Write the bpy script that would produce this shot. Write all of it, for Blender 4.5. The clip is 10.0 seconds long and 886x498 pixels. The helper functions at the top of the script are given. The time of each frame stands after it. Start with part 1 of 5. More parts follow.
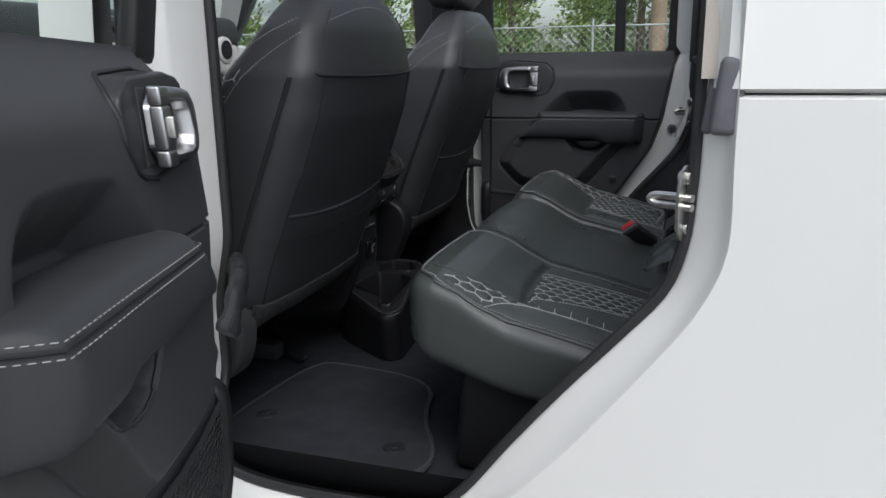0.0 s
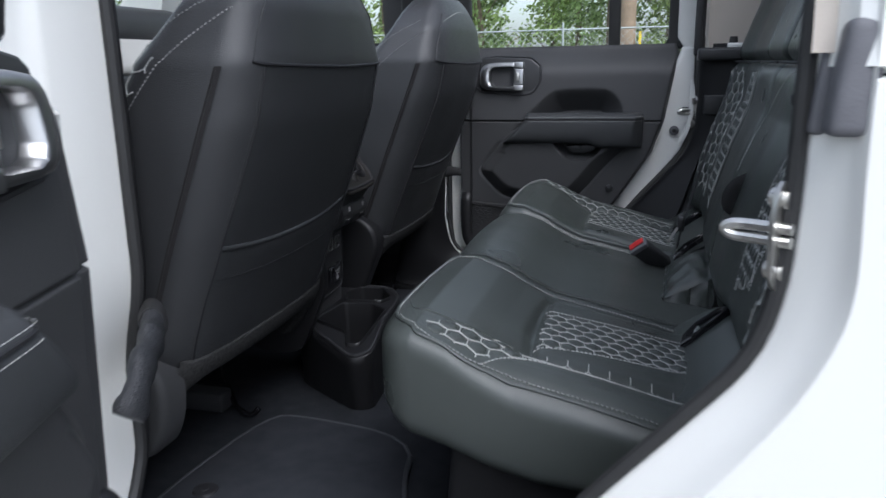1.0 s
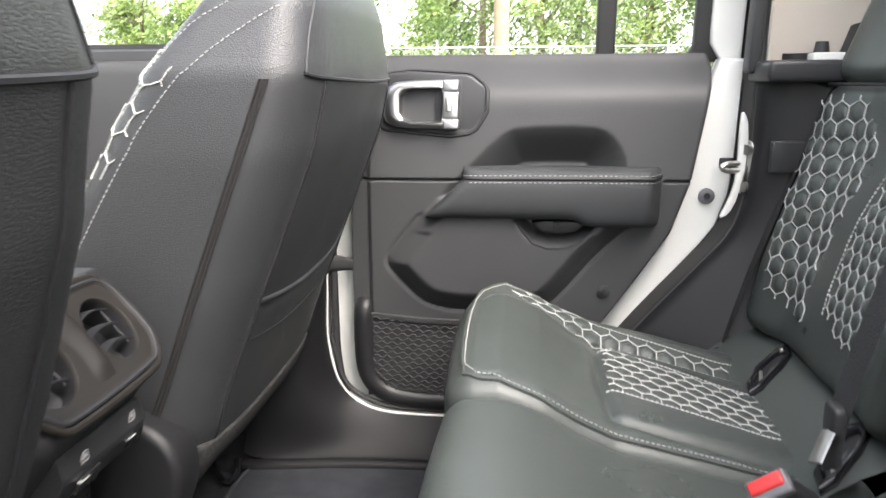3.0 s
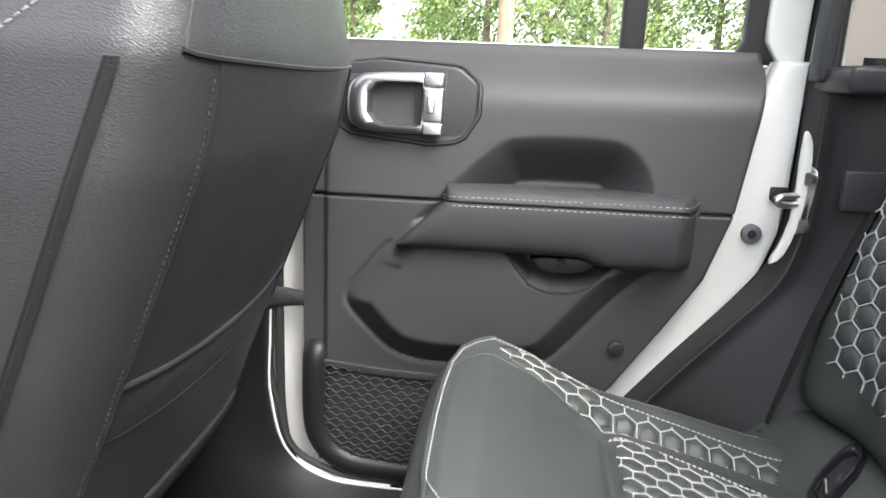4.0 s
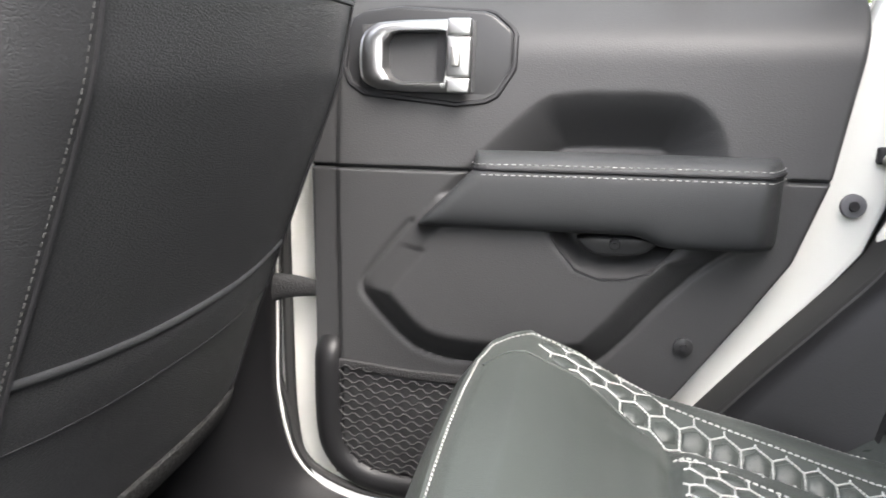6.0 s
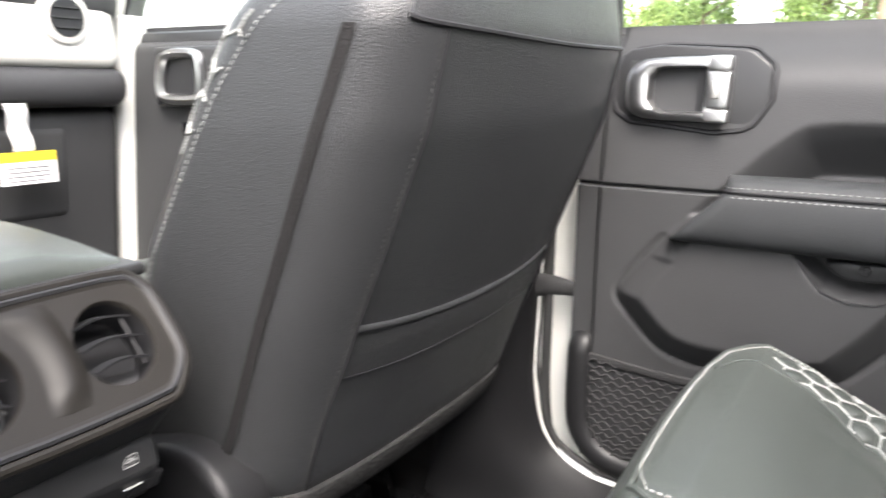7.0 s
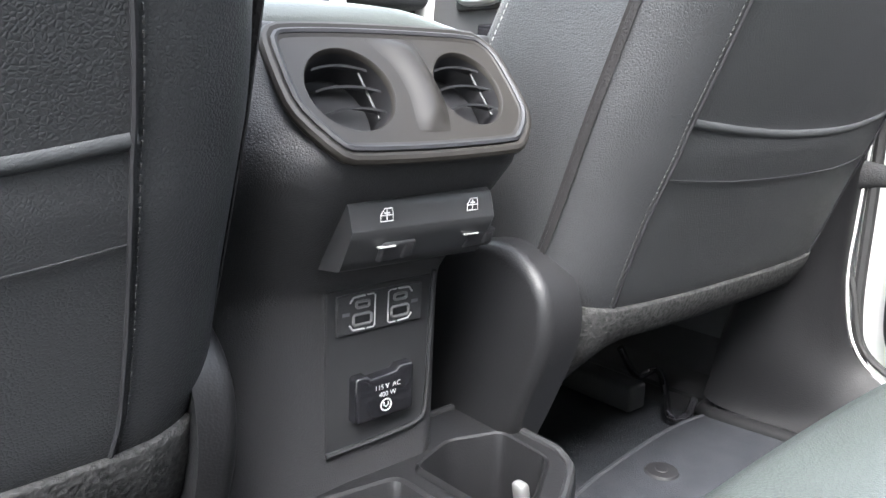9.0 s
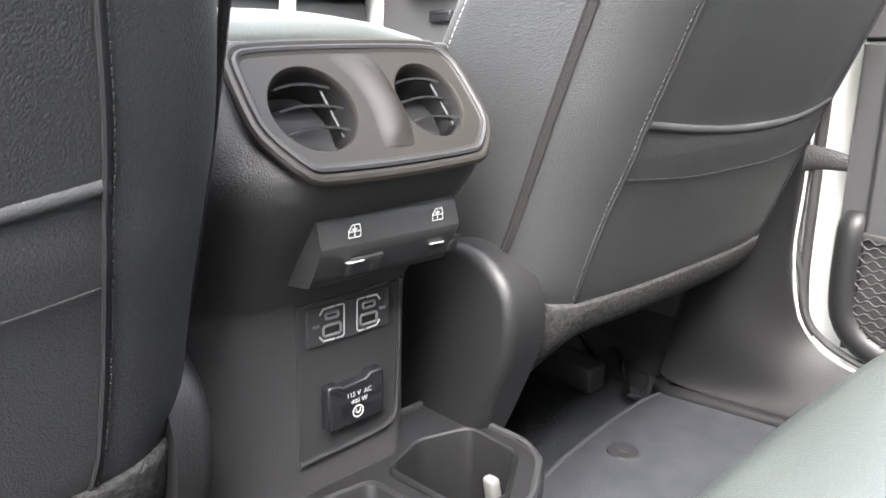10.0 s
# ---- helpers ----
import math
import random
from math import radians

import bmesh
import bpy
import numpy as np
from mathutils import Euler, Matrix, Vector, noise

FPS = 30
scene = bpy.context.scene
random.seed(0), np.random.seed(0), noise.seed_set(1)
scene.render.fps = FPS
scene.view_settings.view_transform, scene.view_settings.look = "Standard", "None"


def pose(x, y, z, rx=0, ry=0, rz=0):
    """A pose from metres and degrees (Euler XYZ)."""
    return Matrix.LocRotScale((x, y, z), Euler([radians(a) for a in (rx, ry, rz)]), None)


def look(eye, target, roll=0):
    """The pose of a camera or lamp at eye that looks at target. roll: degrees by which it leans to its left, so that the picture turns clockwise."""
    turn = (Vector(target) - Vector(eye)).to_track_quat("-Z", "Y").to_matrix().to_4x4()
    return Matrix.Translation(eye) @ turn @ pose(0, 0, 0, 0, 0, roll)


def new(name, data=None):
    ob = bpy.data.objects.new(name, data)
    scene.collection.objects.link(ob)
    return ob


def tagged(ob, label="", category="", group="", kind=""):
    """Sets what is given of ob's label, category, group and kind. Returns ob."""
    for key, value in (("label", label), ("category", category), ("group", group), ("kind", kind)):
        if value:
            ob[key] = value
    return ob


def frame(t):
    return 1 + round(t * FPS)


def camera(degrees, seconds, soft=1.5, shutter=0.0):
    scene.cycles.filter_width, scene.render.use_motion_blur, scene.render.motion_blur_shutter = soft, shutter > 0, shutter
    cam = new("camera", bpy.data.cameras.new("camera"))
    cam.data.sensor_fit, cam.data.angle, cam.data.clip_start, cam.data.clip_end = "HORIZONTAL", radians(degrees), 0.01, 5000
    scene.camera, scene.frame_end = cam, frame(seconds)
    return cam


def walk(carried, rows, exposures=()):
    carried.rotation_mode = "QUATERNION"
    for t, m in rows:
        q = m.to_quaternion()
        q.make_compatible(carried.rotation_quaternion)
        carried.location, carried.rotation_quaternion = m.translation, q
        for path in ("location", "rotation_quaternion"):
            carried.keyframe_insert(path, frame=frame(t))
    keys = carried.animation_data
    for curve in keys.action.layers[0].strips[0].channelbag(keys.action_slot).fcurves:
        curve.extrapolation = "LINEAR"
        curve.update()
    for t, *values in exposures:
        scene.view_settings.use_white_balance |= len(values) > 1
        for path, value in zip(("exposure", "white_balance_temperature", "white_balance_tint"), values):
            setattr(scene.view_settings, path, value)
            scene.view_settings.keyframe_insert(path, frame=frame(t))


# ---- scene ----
cam = camera(61.2, 10.0, shutter=0.35)
PATH = [
    (0, (0.0285, -1.6640, 1.2503), (-0.5714, 0.1800, 0.7574), -0.79),
    (0.5, (0.0153, -1.5860, 1.2384), (-0.5639, 0.2650, 0.7499), -0.88),
    (1, (-0.0689, -1.3970, 1.2226), (-0.5984, 0.4710, 0.7425), -1.15),
    (1.5, (-0.1531, -1.1520, 1.2089), (-0.6159, 0.7310, 0.7193), -1.21),
    (2, (-0.2265, -0.9000, 1.2119), (-0.6046, 1.0000, 0.7160), -1.47),
    (2.5, (-0.2913, -0.6910, 1.2215), (-0.5785, 1.2290, 0.7439), -1.34),
    (3, (-0.3295, -0.4950, 1.2229), (-0.5320, 1.4450, 0.7831), -0.33),
    (3.2, (-0.3368, -0.4380, 1.2425), (-0.5315, 1.5000, 0.7902), 0.78),
    (4.3, (-0.3213, -0.1580, 1.2054), (-0.5130, 1.7810, 0.7534), 2.38),
    (4.5, (-0.3124, -0.1250, 1.1930), (-0.5327, 1.8120, 0.7480), 1.87),
    (5, (-0.3032, -0.0720, 1.1606), (-0.5512, 1.8650, 0.7257), 1.66),
    (5.2, (-0.3098, -0.0660, 1.1541), (-0.5425, 1.8750, 0.7313), 1.45),
    (6.3, (-0.2915, -0.0900, 1.1664), (-0.8122, 1.7880, 0.7169), 0.14),
    (6.5, (-0.2734, -0.1210, 1.1796), (-0.9369, 1.7140, 0.7385), -0.16),
    (6.7, (-0.2589, -0.1510, 1.1876), (-1.0656, 1.6240, 0.7437), -0.08),
    (7, (-0.2487, -0.2010, 1.1843), (-1.2640, 1.4690, 0.7583), 0.59),
    (7.5, (-0.2541, -0.2500, 1.1459), (-1.5239, 1.2390, 0.7325), 1.71),
    (8, (-0.2742, -0.2650, 1.0743), (-1.6905, 1.0800, 0.6470), 2.12),
    (8.5, (-0.2848, -0.2630, 1.0385), (-1.7469, 1.0270, 0.5931), 1.62),
    (9, (-0.2877, -0.2620, 1.0223), (-1.7745, 0.9970, 0.5711), 1.16),
    (9.5, (-0.2878, -0.2620, 1.0233), (-1.7598, 1.0060, 0.5471), 0.89),
    (10, (-0.2916, -0.2700, 1.0491), (-1.6845, 1.0680, 0.5302), 0.06),
]
EXPOSURES = [(0, 0.27, 6150, 10), (0.6, 0.36, 6050, 10), (1.0, 0.75, 5800, 11), (1.5, 1.75, 5500, 11), (2.0, 2.8, 6250, 10), (2.5, 2.8, 6600, 10), (3.2, 2.6, 6800, 12), (4.5, 2.5, 6450, 10), (5.2, 2.45, 6500, 10), (6.5, 2.95, 6750, 12), (7.5, 2.8, 6700, 12), (8.0, 3.2, 6150, 10), (9.0, 3.85, 6300, 9), (10.0, 4.05, 6650, 10)]
walk(cam, [(t, look(eye, target, roll)) for t, eye, target, roll in PATH], EXPOSURES)

# ---- light ----
world = bpy.data.worlds.new("overcast_sky")
scene.world = world
world.use_nodes = True
wn = world.node_tree.nodes
sky = wn.new("ShaderNodeTexSky")
sky.sky_type, sky.sun_disc = "NISHITA", False
sky.sun_elevation, sky.sun_rotation = radians(55), radians(140)
sky.air_density, sky.dust_density = 1.0, 3.0
wn["Background"].inputs["Strength"].default_value = 0.185
haze = wn.new("ShaderNodeHueSaturation")  # a thin bright overcast takes most of the blue away
haze.inputs["Saturation"].default_value = 0.35
world.node_tree.links.new(sky.outputs[0], haze.inputs["Color"])
world.node_tree.links.new(haze.outputs[0], wn["Background"].inputs["Color"])
sun = new("sun", bpy.data.lights.new("sun", "SUN"))
sun.data.energy, sun.data.angle, sun.data.color = 0.9, radians(35), (1.0, 0.97, 0.93)
sun.matrix_world = look((3.6, -4.6, 7.6), (0, 0, 0))

# ---- materials ----


def material(name, colour, rough=0.5, metal=0.0, grain=0.0, grain_size=0.001, mottle=0.0, mottle_size=0.1, coat=0.0, spec=0.5, kind="voronoi", rough_var=0.0):
    m = bpy.data.materials.new(name)
    m.use_nodes = True
    n, l = m.node_tree.nodes, m.node_tree.links
    b = n["Principled BSDF"]
    b.inputs["Base Color"].default_value = (*colour, 1)
    b.inputs["Roughness"].default_value = rough
    b.inputs["Metallic"].default_value = metal
    b.inputs["Coat Weight"].default_value = coat
    b.inputs["Coat Roughness"].default_value = 0.06
    b.inputs["Specular IOR Level"].default_value = spec
    co = n.new("ShaderNodeTexCoord")
    if mottle:
        t = n.new("ShaderNodeTexNoise")
        t.inputs["Scale"].default_value = 1 / mottle_size
        t.inputs["Detail"].default_value = 6
        l.new(co.outputs["Object"], t.inputs["Vector"])
        ramp = n.new("ShaderNodeMapRange")
        ramp.inputs[1].default_value, ramp.inputs[2].default_value = 0.15, 0.85
        ramp.inputs[3].default_value, ramp.inputs[4].default_value = 1 - mottle, 1 + mottle
        l.new(t.outputs[0], ramp.inputs[0])
        mix = n.new("ShaderNodeVectorMath")
        mix.operation = "SCALE"
        mix.inputs[0].default_value = colour
        l.new(ramp.outputs[0], mix.inputs["Scale"])
        l.new(mix.outputs[0], b.inputs["Base Color"])
        rr = n.new("ShaderNodeMapRange")
        rr.inputs[1].default_value, rr.inputs[2].default_value = 0.15, 0.85
        rr.inputs[3].default_value, rr.inputs[4].default_value = rough - rough_var - 0.03, rough + rough_var + 0.03
        l.new(t.outputs[0], rr.inputs[0])
        l.new(rr.outputs[0], b.inputs["Roughness"])
    if grain:
        if kind == "leather":
            v = n.new("ShaderNodeTexVoronoi")
            v.feature = "DISTANCE_TO_EDGE"
            v.inputs["Scale"].default_value = 1 / grain_size
            g = n.new("ShaderNodeMapRange")
            g.interpolation_type = "SMOOTHSTEP"
            g.inputs[1].default_value, g.inputs[2].default_value = 0.0, 0.28
            l.new(co.outputs["Object"], v.inputs["Vector"])
            l.new(v.outputs["Distance"], g.inputs[0])
        elif kind == "voronoi":
            g = n.new("ShaderNodeTexVoronoi")
            g.feature = "SMOOTH_F1"
            g.inputs["Scale"].default_value = 1 / grain_size
        else:
            g = n.new("ShaderNodeTexNoise")
            g.inputs["Scale"].default_value = 1 / grain_size
            g.inputs["Detail"].default_value = 4
        if kind != "leather":
            l.new(co.outputs["Object"], g.inputs["Vector"])
        bump = n.new("ShaderNodeBump")
        bump.inputs["Strength"].default_value = grain
        bump.inputs["Distance"].default_value = grain_size * 0.5
        l.new(g.outputs[0], bump.inputs["Height"])
        l.new(bump.outputs[0], b.inputs["Normal"])
    return m


PAINT = material("white_paint", (0.74, 0.74, 0.705), 0.25, coat=0.6, mottle=0.02, mottle_size=0.3)
LEATHER = material("black_leather", (0.053, 0.060, 0.056), 0.31, grain=0.16, grain_size=0.0018, mottle=0.10, mottle_size=0.12, rough_var=0.05, kind="leather", spec=0.40)
# leather copy with shade put into its colour, for armrests and pocket lips
LEATHER_DARK = material("darkened_black_leather", (0.040, 0.042, 0.044), 0.50, grain=0.18, grain_size=0.0016, mottle=0.10, mottle_size=0.08, rough_var=0.05, kind="leather", spec=0.25)
LEATHER_BACK = material("black_leather_back", (0.036, 0.037, 0.039), 0.34, grain=0.27, grain_size=0.0022, mottle=0.10, mottle_size=0.15, rough_var=0.05, kind="leather", spec=0.4)
PLASTIC = material("black_plastic", (0.042, 0.0425, 0.044), 0.50, grain=0.25, grain_size=0.0015, mottle=0.08, mottle_size=0.1, spec=0.35)
# black plastic copy; shade of low and recessed parts put into its colour
SHADED_PLASTIC = material("shaded_black_plastic", (0.011, 0.011, 0.012), 0.46, grain=0.2, grain_size=0.0015, mottle=0.10, mottle_size=0.1, spec=0.35)
SOFT = material("soft_touch_plastic", (0.036, 0.036, 0.038), 0.48, grain=0.3, grain_size=0.0018, mottle=0.06, mottle_size=0.1, kind="leather", spec=0.4)
PLASTIC_SMOOTH = material("black_satin_plastic", (0.028, 0.0285, 0.030), 0.36, mottle=0.1, mottle_size=0.05, spec=0.33)
# near-black holds the shade of holes, grooves and vents; also colours mat clips
DARK = material("cavity_shade_black", (0.012, 0.012, 0.014), 0.6, mottle=0.1)
RUBBER = material("black_rubber", (0.02, 0.02, 0.02), 0.6, mottle=0.15, mottle_size=0.03)
GREY_RUBBER = material("grey_rubber", (0.12, 0.12, 0.13), 0.6, mottle=0.15, mottle_size=0.02, grain=0.2, grain_size=0.002)
CARPET = material("dark_carpet", (0.025, 0.027, 0.031), 0.95, grain=1.0, grain_size=0.0025, mottle=0.35, mottle_size=0.03, kind="noise", spec=0.1)
MAT = material("blue_black_mat_carpet", (0.029, 0.031, 0.036), 0.95, grain=0.8, grain_size=0.002, mottle=0.30, mottle_size=0.04, kind="noise", spec=0.1)
FELT = material("mottled_felt", (0.034, 0.034, 0.034), 0.95, grain=1.0, grain_size=0.004, mottle=0.85, mottle_size=0.004, kind="noise", spec=0.1)
CHROME = material("satin_chrome", (0.45, 0.45, 0.45), 0.33, 1.0, mottle=0.05, mottle_size=0.02, rough_var=0.03)
STEEL = material("zinc_steel", (0.62, 0.61, 0.58), 0.35, 1.0, mottle=0.08, mottle_size=0.01, rough_var=0.1)
THREAD = material("white_thread", (0.41, 0.42, 0.405), 0.8, grain=0.6, grain_size=0.0008, kind="noise")
SEAM_THREAD = material("off_white_thread", (0.33, 0.335, 0.325), 0.85, grain=0.5, grain_size=0.0008, kind="noise")
# shade behind the front seat put into this near-black colour and low sheen
SHADED_MOULDING = material("shaded_moulded_plastic", (0.010, 0.010, 0.0108), 0.5, grain=0.25, grain_size=0.0015, mottle=0.12, mottle_size=0.06, rough_var=0.06, spec=0.17)
RED = material("red_plastic", (0.55, 0.03, 0.03), 0.35, mottle=0.05)
STRAP = material("black_webbing", (0.018, 0.018, 0.019), 0.75, grain=0.8, grain_size=0.002, mottle=0.2, mottle_size=0.004)
PRINT = material("white_print", (0.36, 0.36, 0.355), 0.5, mottle=0.08, mottle_size=0.004)
GLOSS = material("gloss_black", (0.012, 0.012, 0.014), 0.12)
DASH = material("silver_dash_panel", (0.62, 0.60, 0.56), 0.4, mottle=0.04)
TAG_WHITE = material("tag_paper", (0.8, 0.8, 0.78), 0.7, mottle=0.03, mottle_size=0.02)
TAG_YELLOW = material("tag_yellow", (0.85, 0.62, 0.03), 0.6, mottle=0.03, mottle_size=0.02)
LINER = material("hardtop_liner", (0.50, 0.45, 0.39), 0.85, mottle=0.06, mottle_size=0.1, grain=0.3, grain_size=0.003, kind="noise")
HEADLINER = material("dark_headliner", (0.06, 0.06, 0.06), 0.9, mottle=0.1)
ASPHALT = material("asphalt", (0.19, 0.185, 0.175), 0.9, mottle=0.25, mottle_size=0.4, grain=0.6, grain_size=0.01, kind="noise")
GRASS = material("grass", (0.07, 0.12, 0.03), 0.9, mottle=0.5, mottle_size=0.5)
BARK = material("bark", (0.16, 0.12, 0.09), 0.9, mottle=0.3, mottle_size=0.1, grain=0.6, grain_size=0.03, kind="noise")
WOODPOLE = material("weathered_pole", (0.34, 0.24, 0.17), 0.85, mottle=0.25, mottle_size=0.2)
GALV = material("galvanised_wire", (0.5, 0.52, 0.53), 0.5, 0.6, mottle=0.1)
SIDING = material("pale_siding", (0.6, 0.6, 0.58), 0.7, mottle=0.05)


def leaf_material(name, colour):
    m = bpy.data.materials.new(name)
    m.use_nodes = True
    n, l = m.node_tree.nodes, m.node_tree.links
    b = n["Principled BSDF"]
    g = n.new("ShaderNodeNewGeometry")
    ramp = n.new("ShaderNodeMapRange")
    ramp.inputs[3].default_value, ramp.inputs[4].default_value = 0.5, 1.7
    l.new(g.outputs["Random Per Island"], ramp.inputs[0])
    mix = n.new("ShaderNodeVectorMath")
    mix.operation = "SCALE"
    mix.inputs[0].default_value = colour
    l.new(ramp.outputs[0], mix.inputs["Scale"])
    l.new(mix.outputs[0], b.inputs["Base Color"])
    b.inputs["Roughness"].default_value = 0.6
    t = n.new("ShaderNodeBsdfTranslucent")
    l.new(mix.outputs[0], t.inputs["Color"])
    add = n.new("ShaderNodeMixShader")
    add.inputs[0].default_value = 0.5
    l.new(b.outputs[0], add.inputs[1])
    l.new(t.outputs[0], add.inputs[2])
    l.new(add.outputs[0], n["Material Output"].inputs["Surface"])
    return m


LEAF = leaf_material("leaves", (0.31, 0.39, 0.15))
PINE = leaf_material("dark_leaves", (0.20, 0.27, 0.11))


def glass_material(name, tint):
    m = bpy.data.materials.new(name)
    m.use_nodes = True
    n, l = m.node_tree.nodes, m.node_tree.links
    tr, gl, mx = n.new("ShaderNodeBsdfTransparent"), n.new("ShaderNodeBsdfGlossy"), n.new("ShaderNodeMixShader")
    tr.inputs["Color"].default_value = (*tint, 1)
    gl.inputs["Roughness"].default_value = 0.01
    lw = n.new("ShaderNodeFresnel")
    lw.inputs["IOR"].default_value = 1.5
    l.new(lw.outputs[0], mx.inputs[0])
    l.new(tr.outputs[0], mx.inputs[1])
    l.new(gl.outputs[0], mx.inputs[2])
    l.new(mx.outputs[0], n["Material Output"].inputs["Surface"])
    return m


GLASS = glass_material("window_glass", (0.88, 0.93, 0.88))
TINTED = glass_material("tinted_glass", (0.76, 0.80, 0.76))

# ---- mesh helpers ----
PLACE = Matrix.Identity(4)  # where the thing that is being built stands


class Geo:
    """Vertices and faces that become one mesh."""

    def __init__(self):
        self.v, self.f = [], []

    def add(self, verts, faces):
        o = len(self.v)
        self.v += [tuple(p) for p in verts]
        self.f += [tuple(i + o for i in f) for f in faces]
        return self

    def grid(self, rows, close=False):
        n, m = len(rows), len(rows[0])
        o = len(self.v)
        for r in rows:
            self.v += [tuple(p) for p in r]
        for i in range(n - 1):
            for j in range(m if close else m - 1):
                k = (j + 1) % m
                self.f.append((o + i * m + j, o + i * m + k, o + (i + 1) * m + k, o + (i + 1) * m + j))
        return self

    def box(self, lo, hi):
        (a, b, c), (d, e, f) = lo, hi
        return self.add([(a, b, c), (d, b, c), (d, e, c), (a, e, c), (a, b, f), (d, b, f), (d, e, f), (a, e, f)],
                        [(0, 3, 2, 1), (4, 5, 6, 7), (0, 1, 5, 4), (1, 2, 6, 5), (2, 3, 7, 6), (3, 0, 4, 7)])

    def rbox(self, size, r, n=(6, 6, 6), warp=None, k=3):
        """A box with rounded edges round the origin, bent by warp."""
        half = [s / 2 for s in size]
        r = min(r, *[h * 0.999 for h in half])

        def ticks(h, m):
            edge = [h - r * (1 - math.sin(math.pi / 2 * i / k)) for i in range(k + 1)]
            inner = [-(h - r) + 2 * (h - r) * i / m for i in range(1, m)] if m > 1 else []
            return [-e for e in reversed(edge)] + inner + edge

        tx = [ticks(half[a], n[a]) for a in range(3)]
        index = {}

        def vert(p):
            key = tuple(round(c, 6) for c in p)
            if key not in index:
                inner = Vector([max(-(h - r), min(h - r, c)) for c, h in zip(p, half)])
                d = Vector(p) - inner
                q = inner + d.normalized() * r if d.length > 1e-9 else Vector(p)
                if warp:
                    q = Vector(warp(q.x, q.y, q.z))
                index[key] = len(self.v)
                self.v.append(tuple(q))
            return index[key]

        for a in range(3):
            b, c = (a + 1) % 3, (a + 2) % 3
            for s in (-1, 1):
                for i in range(len(tx[b]) - 1):
                    for j in range(len(tx[c]) - 1):
                        quad = []
                        for di, dj in ((0, 0), (1, 0), (1, 1), (0, 1)):
                            p = [0, 0, 0]
                            p[a], p[b], p[c] = s * half[a], tx[b][i + di], tx[c][j + dj]
                            quad.append(vert(p))
                        quad = quad if s > 0 else quad[::-1]
                        if len(set(quad)) > 2:
                            self.f.append(tuple(dict.fromkeys(quad)))
        return self

    def prism(self, poly, frame_of, depth, r=0.0, k=3, back=True):
        """An outline (u, v), counter-clockwise, raised by depth with edges rounded by r; frame_of(u, v, w) gives the place."""
        steps = [(0.0, 0.0), (0.0, depth - r)] + [(r * (1 - math.cos(math.pi / 2 * i / k)), depth - r + r * math.sin(math.pi / 2 * i / k)) for i in range(1, k + 1)] if r else [(0, 0), (0, depth)]
        rows = []
        for inset, w in steps:
            rows.append([frame_of(u, v, w) for u, v in shrink(poly, inset)])
        self.grid(rows, close=True)
        m = len(poly)
        last = len(self.v) - m
        self.f.append(tuple(range(last, last + m)))
        if back:
            first = last - m * (len(rows) - 1)
            self.f.append(tuple(range(first + m - 1, first - 1, -1)))
        return self

    def tube(self, path, r, n=8, close=False, flat=1.0, up=None, caps=True):
        """A tube along a path; r may be a list. flat squeezes it along its second axis."""
        path = [Vector(p) for p in path]
        m = len(path)
        rows = []
        prev = Vector(up) if up else None
        for i, p in enumerate(path):
            a = path[(i - 1) % m] if close or i else p
            b = path[(i + 1) % m] if close or i < m - 1 else p
            t = (b - a).normalized()
            side = prev if prev is not None else (Vector((0, 0, 1)) if abs(t.z) < 0.9 else Vector((1, 0, 0)))
            side = (side - t * side.dot(t)).normalized()
            if up is None:
                prev = side
            other = t.cross(side)
            rr = r[i] if isinstance(r, (list, tuple)) else r
            rows.append([p + rr * (math.cos(2 * math.pi * j / n) * side + flat * math.sin(2 * math.pi * j / n) * other) for j in range(n)])
        if close:
            rows.append(rows[0])
        o = len(self.v)
        self.grid(rows, close=True)
        if caps and not close:
            self.f.append(tuple(range(o + n - 1, o - 1, -1)))
            e = len(self.v) - n
            self.f.append(tuple(range(e, e + n)))
        return self

    def dashes(self, path, normals, w=0.0016, dash=0.005, gap=0.002, h=0.0012):
        """Stitches along a path on a surface."""
        path = [Vector(p) for p in path]
        if len(path) < 2:
            return self
        s, stops = 0.0, [0.0]
        for a, b in zip(path, path[1:]):
            s += (b - a).length
            stops.append(s)

        def at(d):
            for i in range(len(path) - 1):
                if d <= stops[i + 1] or i == len(path) - 2:
                    t = (d - stops[i]) / max(stops[i + 1] - stops[i], 1e-9)
                    return path[i].lerp(path[i + 1], t), Vector(normals[i]).lerp(Vector(normals[i + 1]), t).normalized()

        d = 0.0
        while d < s - dash * 0.4:
            (a, na), (b, nb) = at(d), at(min(d + dash, s))
            t = (b - a)
            if t.length > 1e-6:
                side = t.normalized().cross(na).normalized() * w / 2
                self.add([a - side - na * h * .3, a + side - na * h * .3, b + side - nb * h * .3, b - side - nb * h * .3,
                          a.lerp(b, .12) - side * .6 + na * h, a.lerp(b, .12) + side * .6 + na * h, a.lerp(b, .88) + side * .6 + nb * h, a.lerp(b, .88) - side * .6 + nb * h],
                         [(4, 5, 6, 7), (0, 1, 5, 4), (1, 2, 6, 5), (2, 3, 7, 6), (3, 0, 4, 7)])
            d += dash + gap
        return self


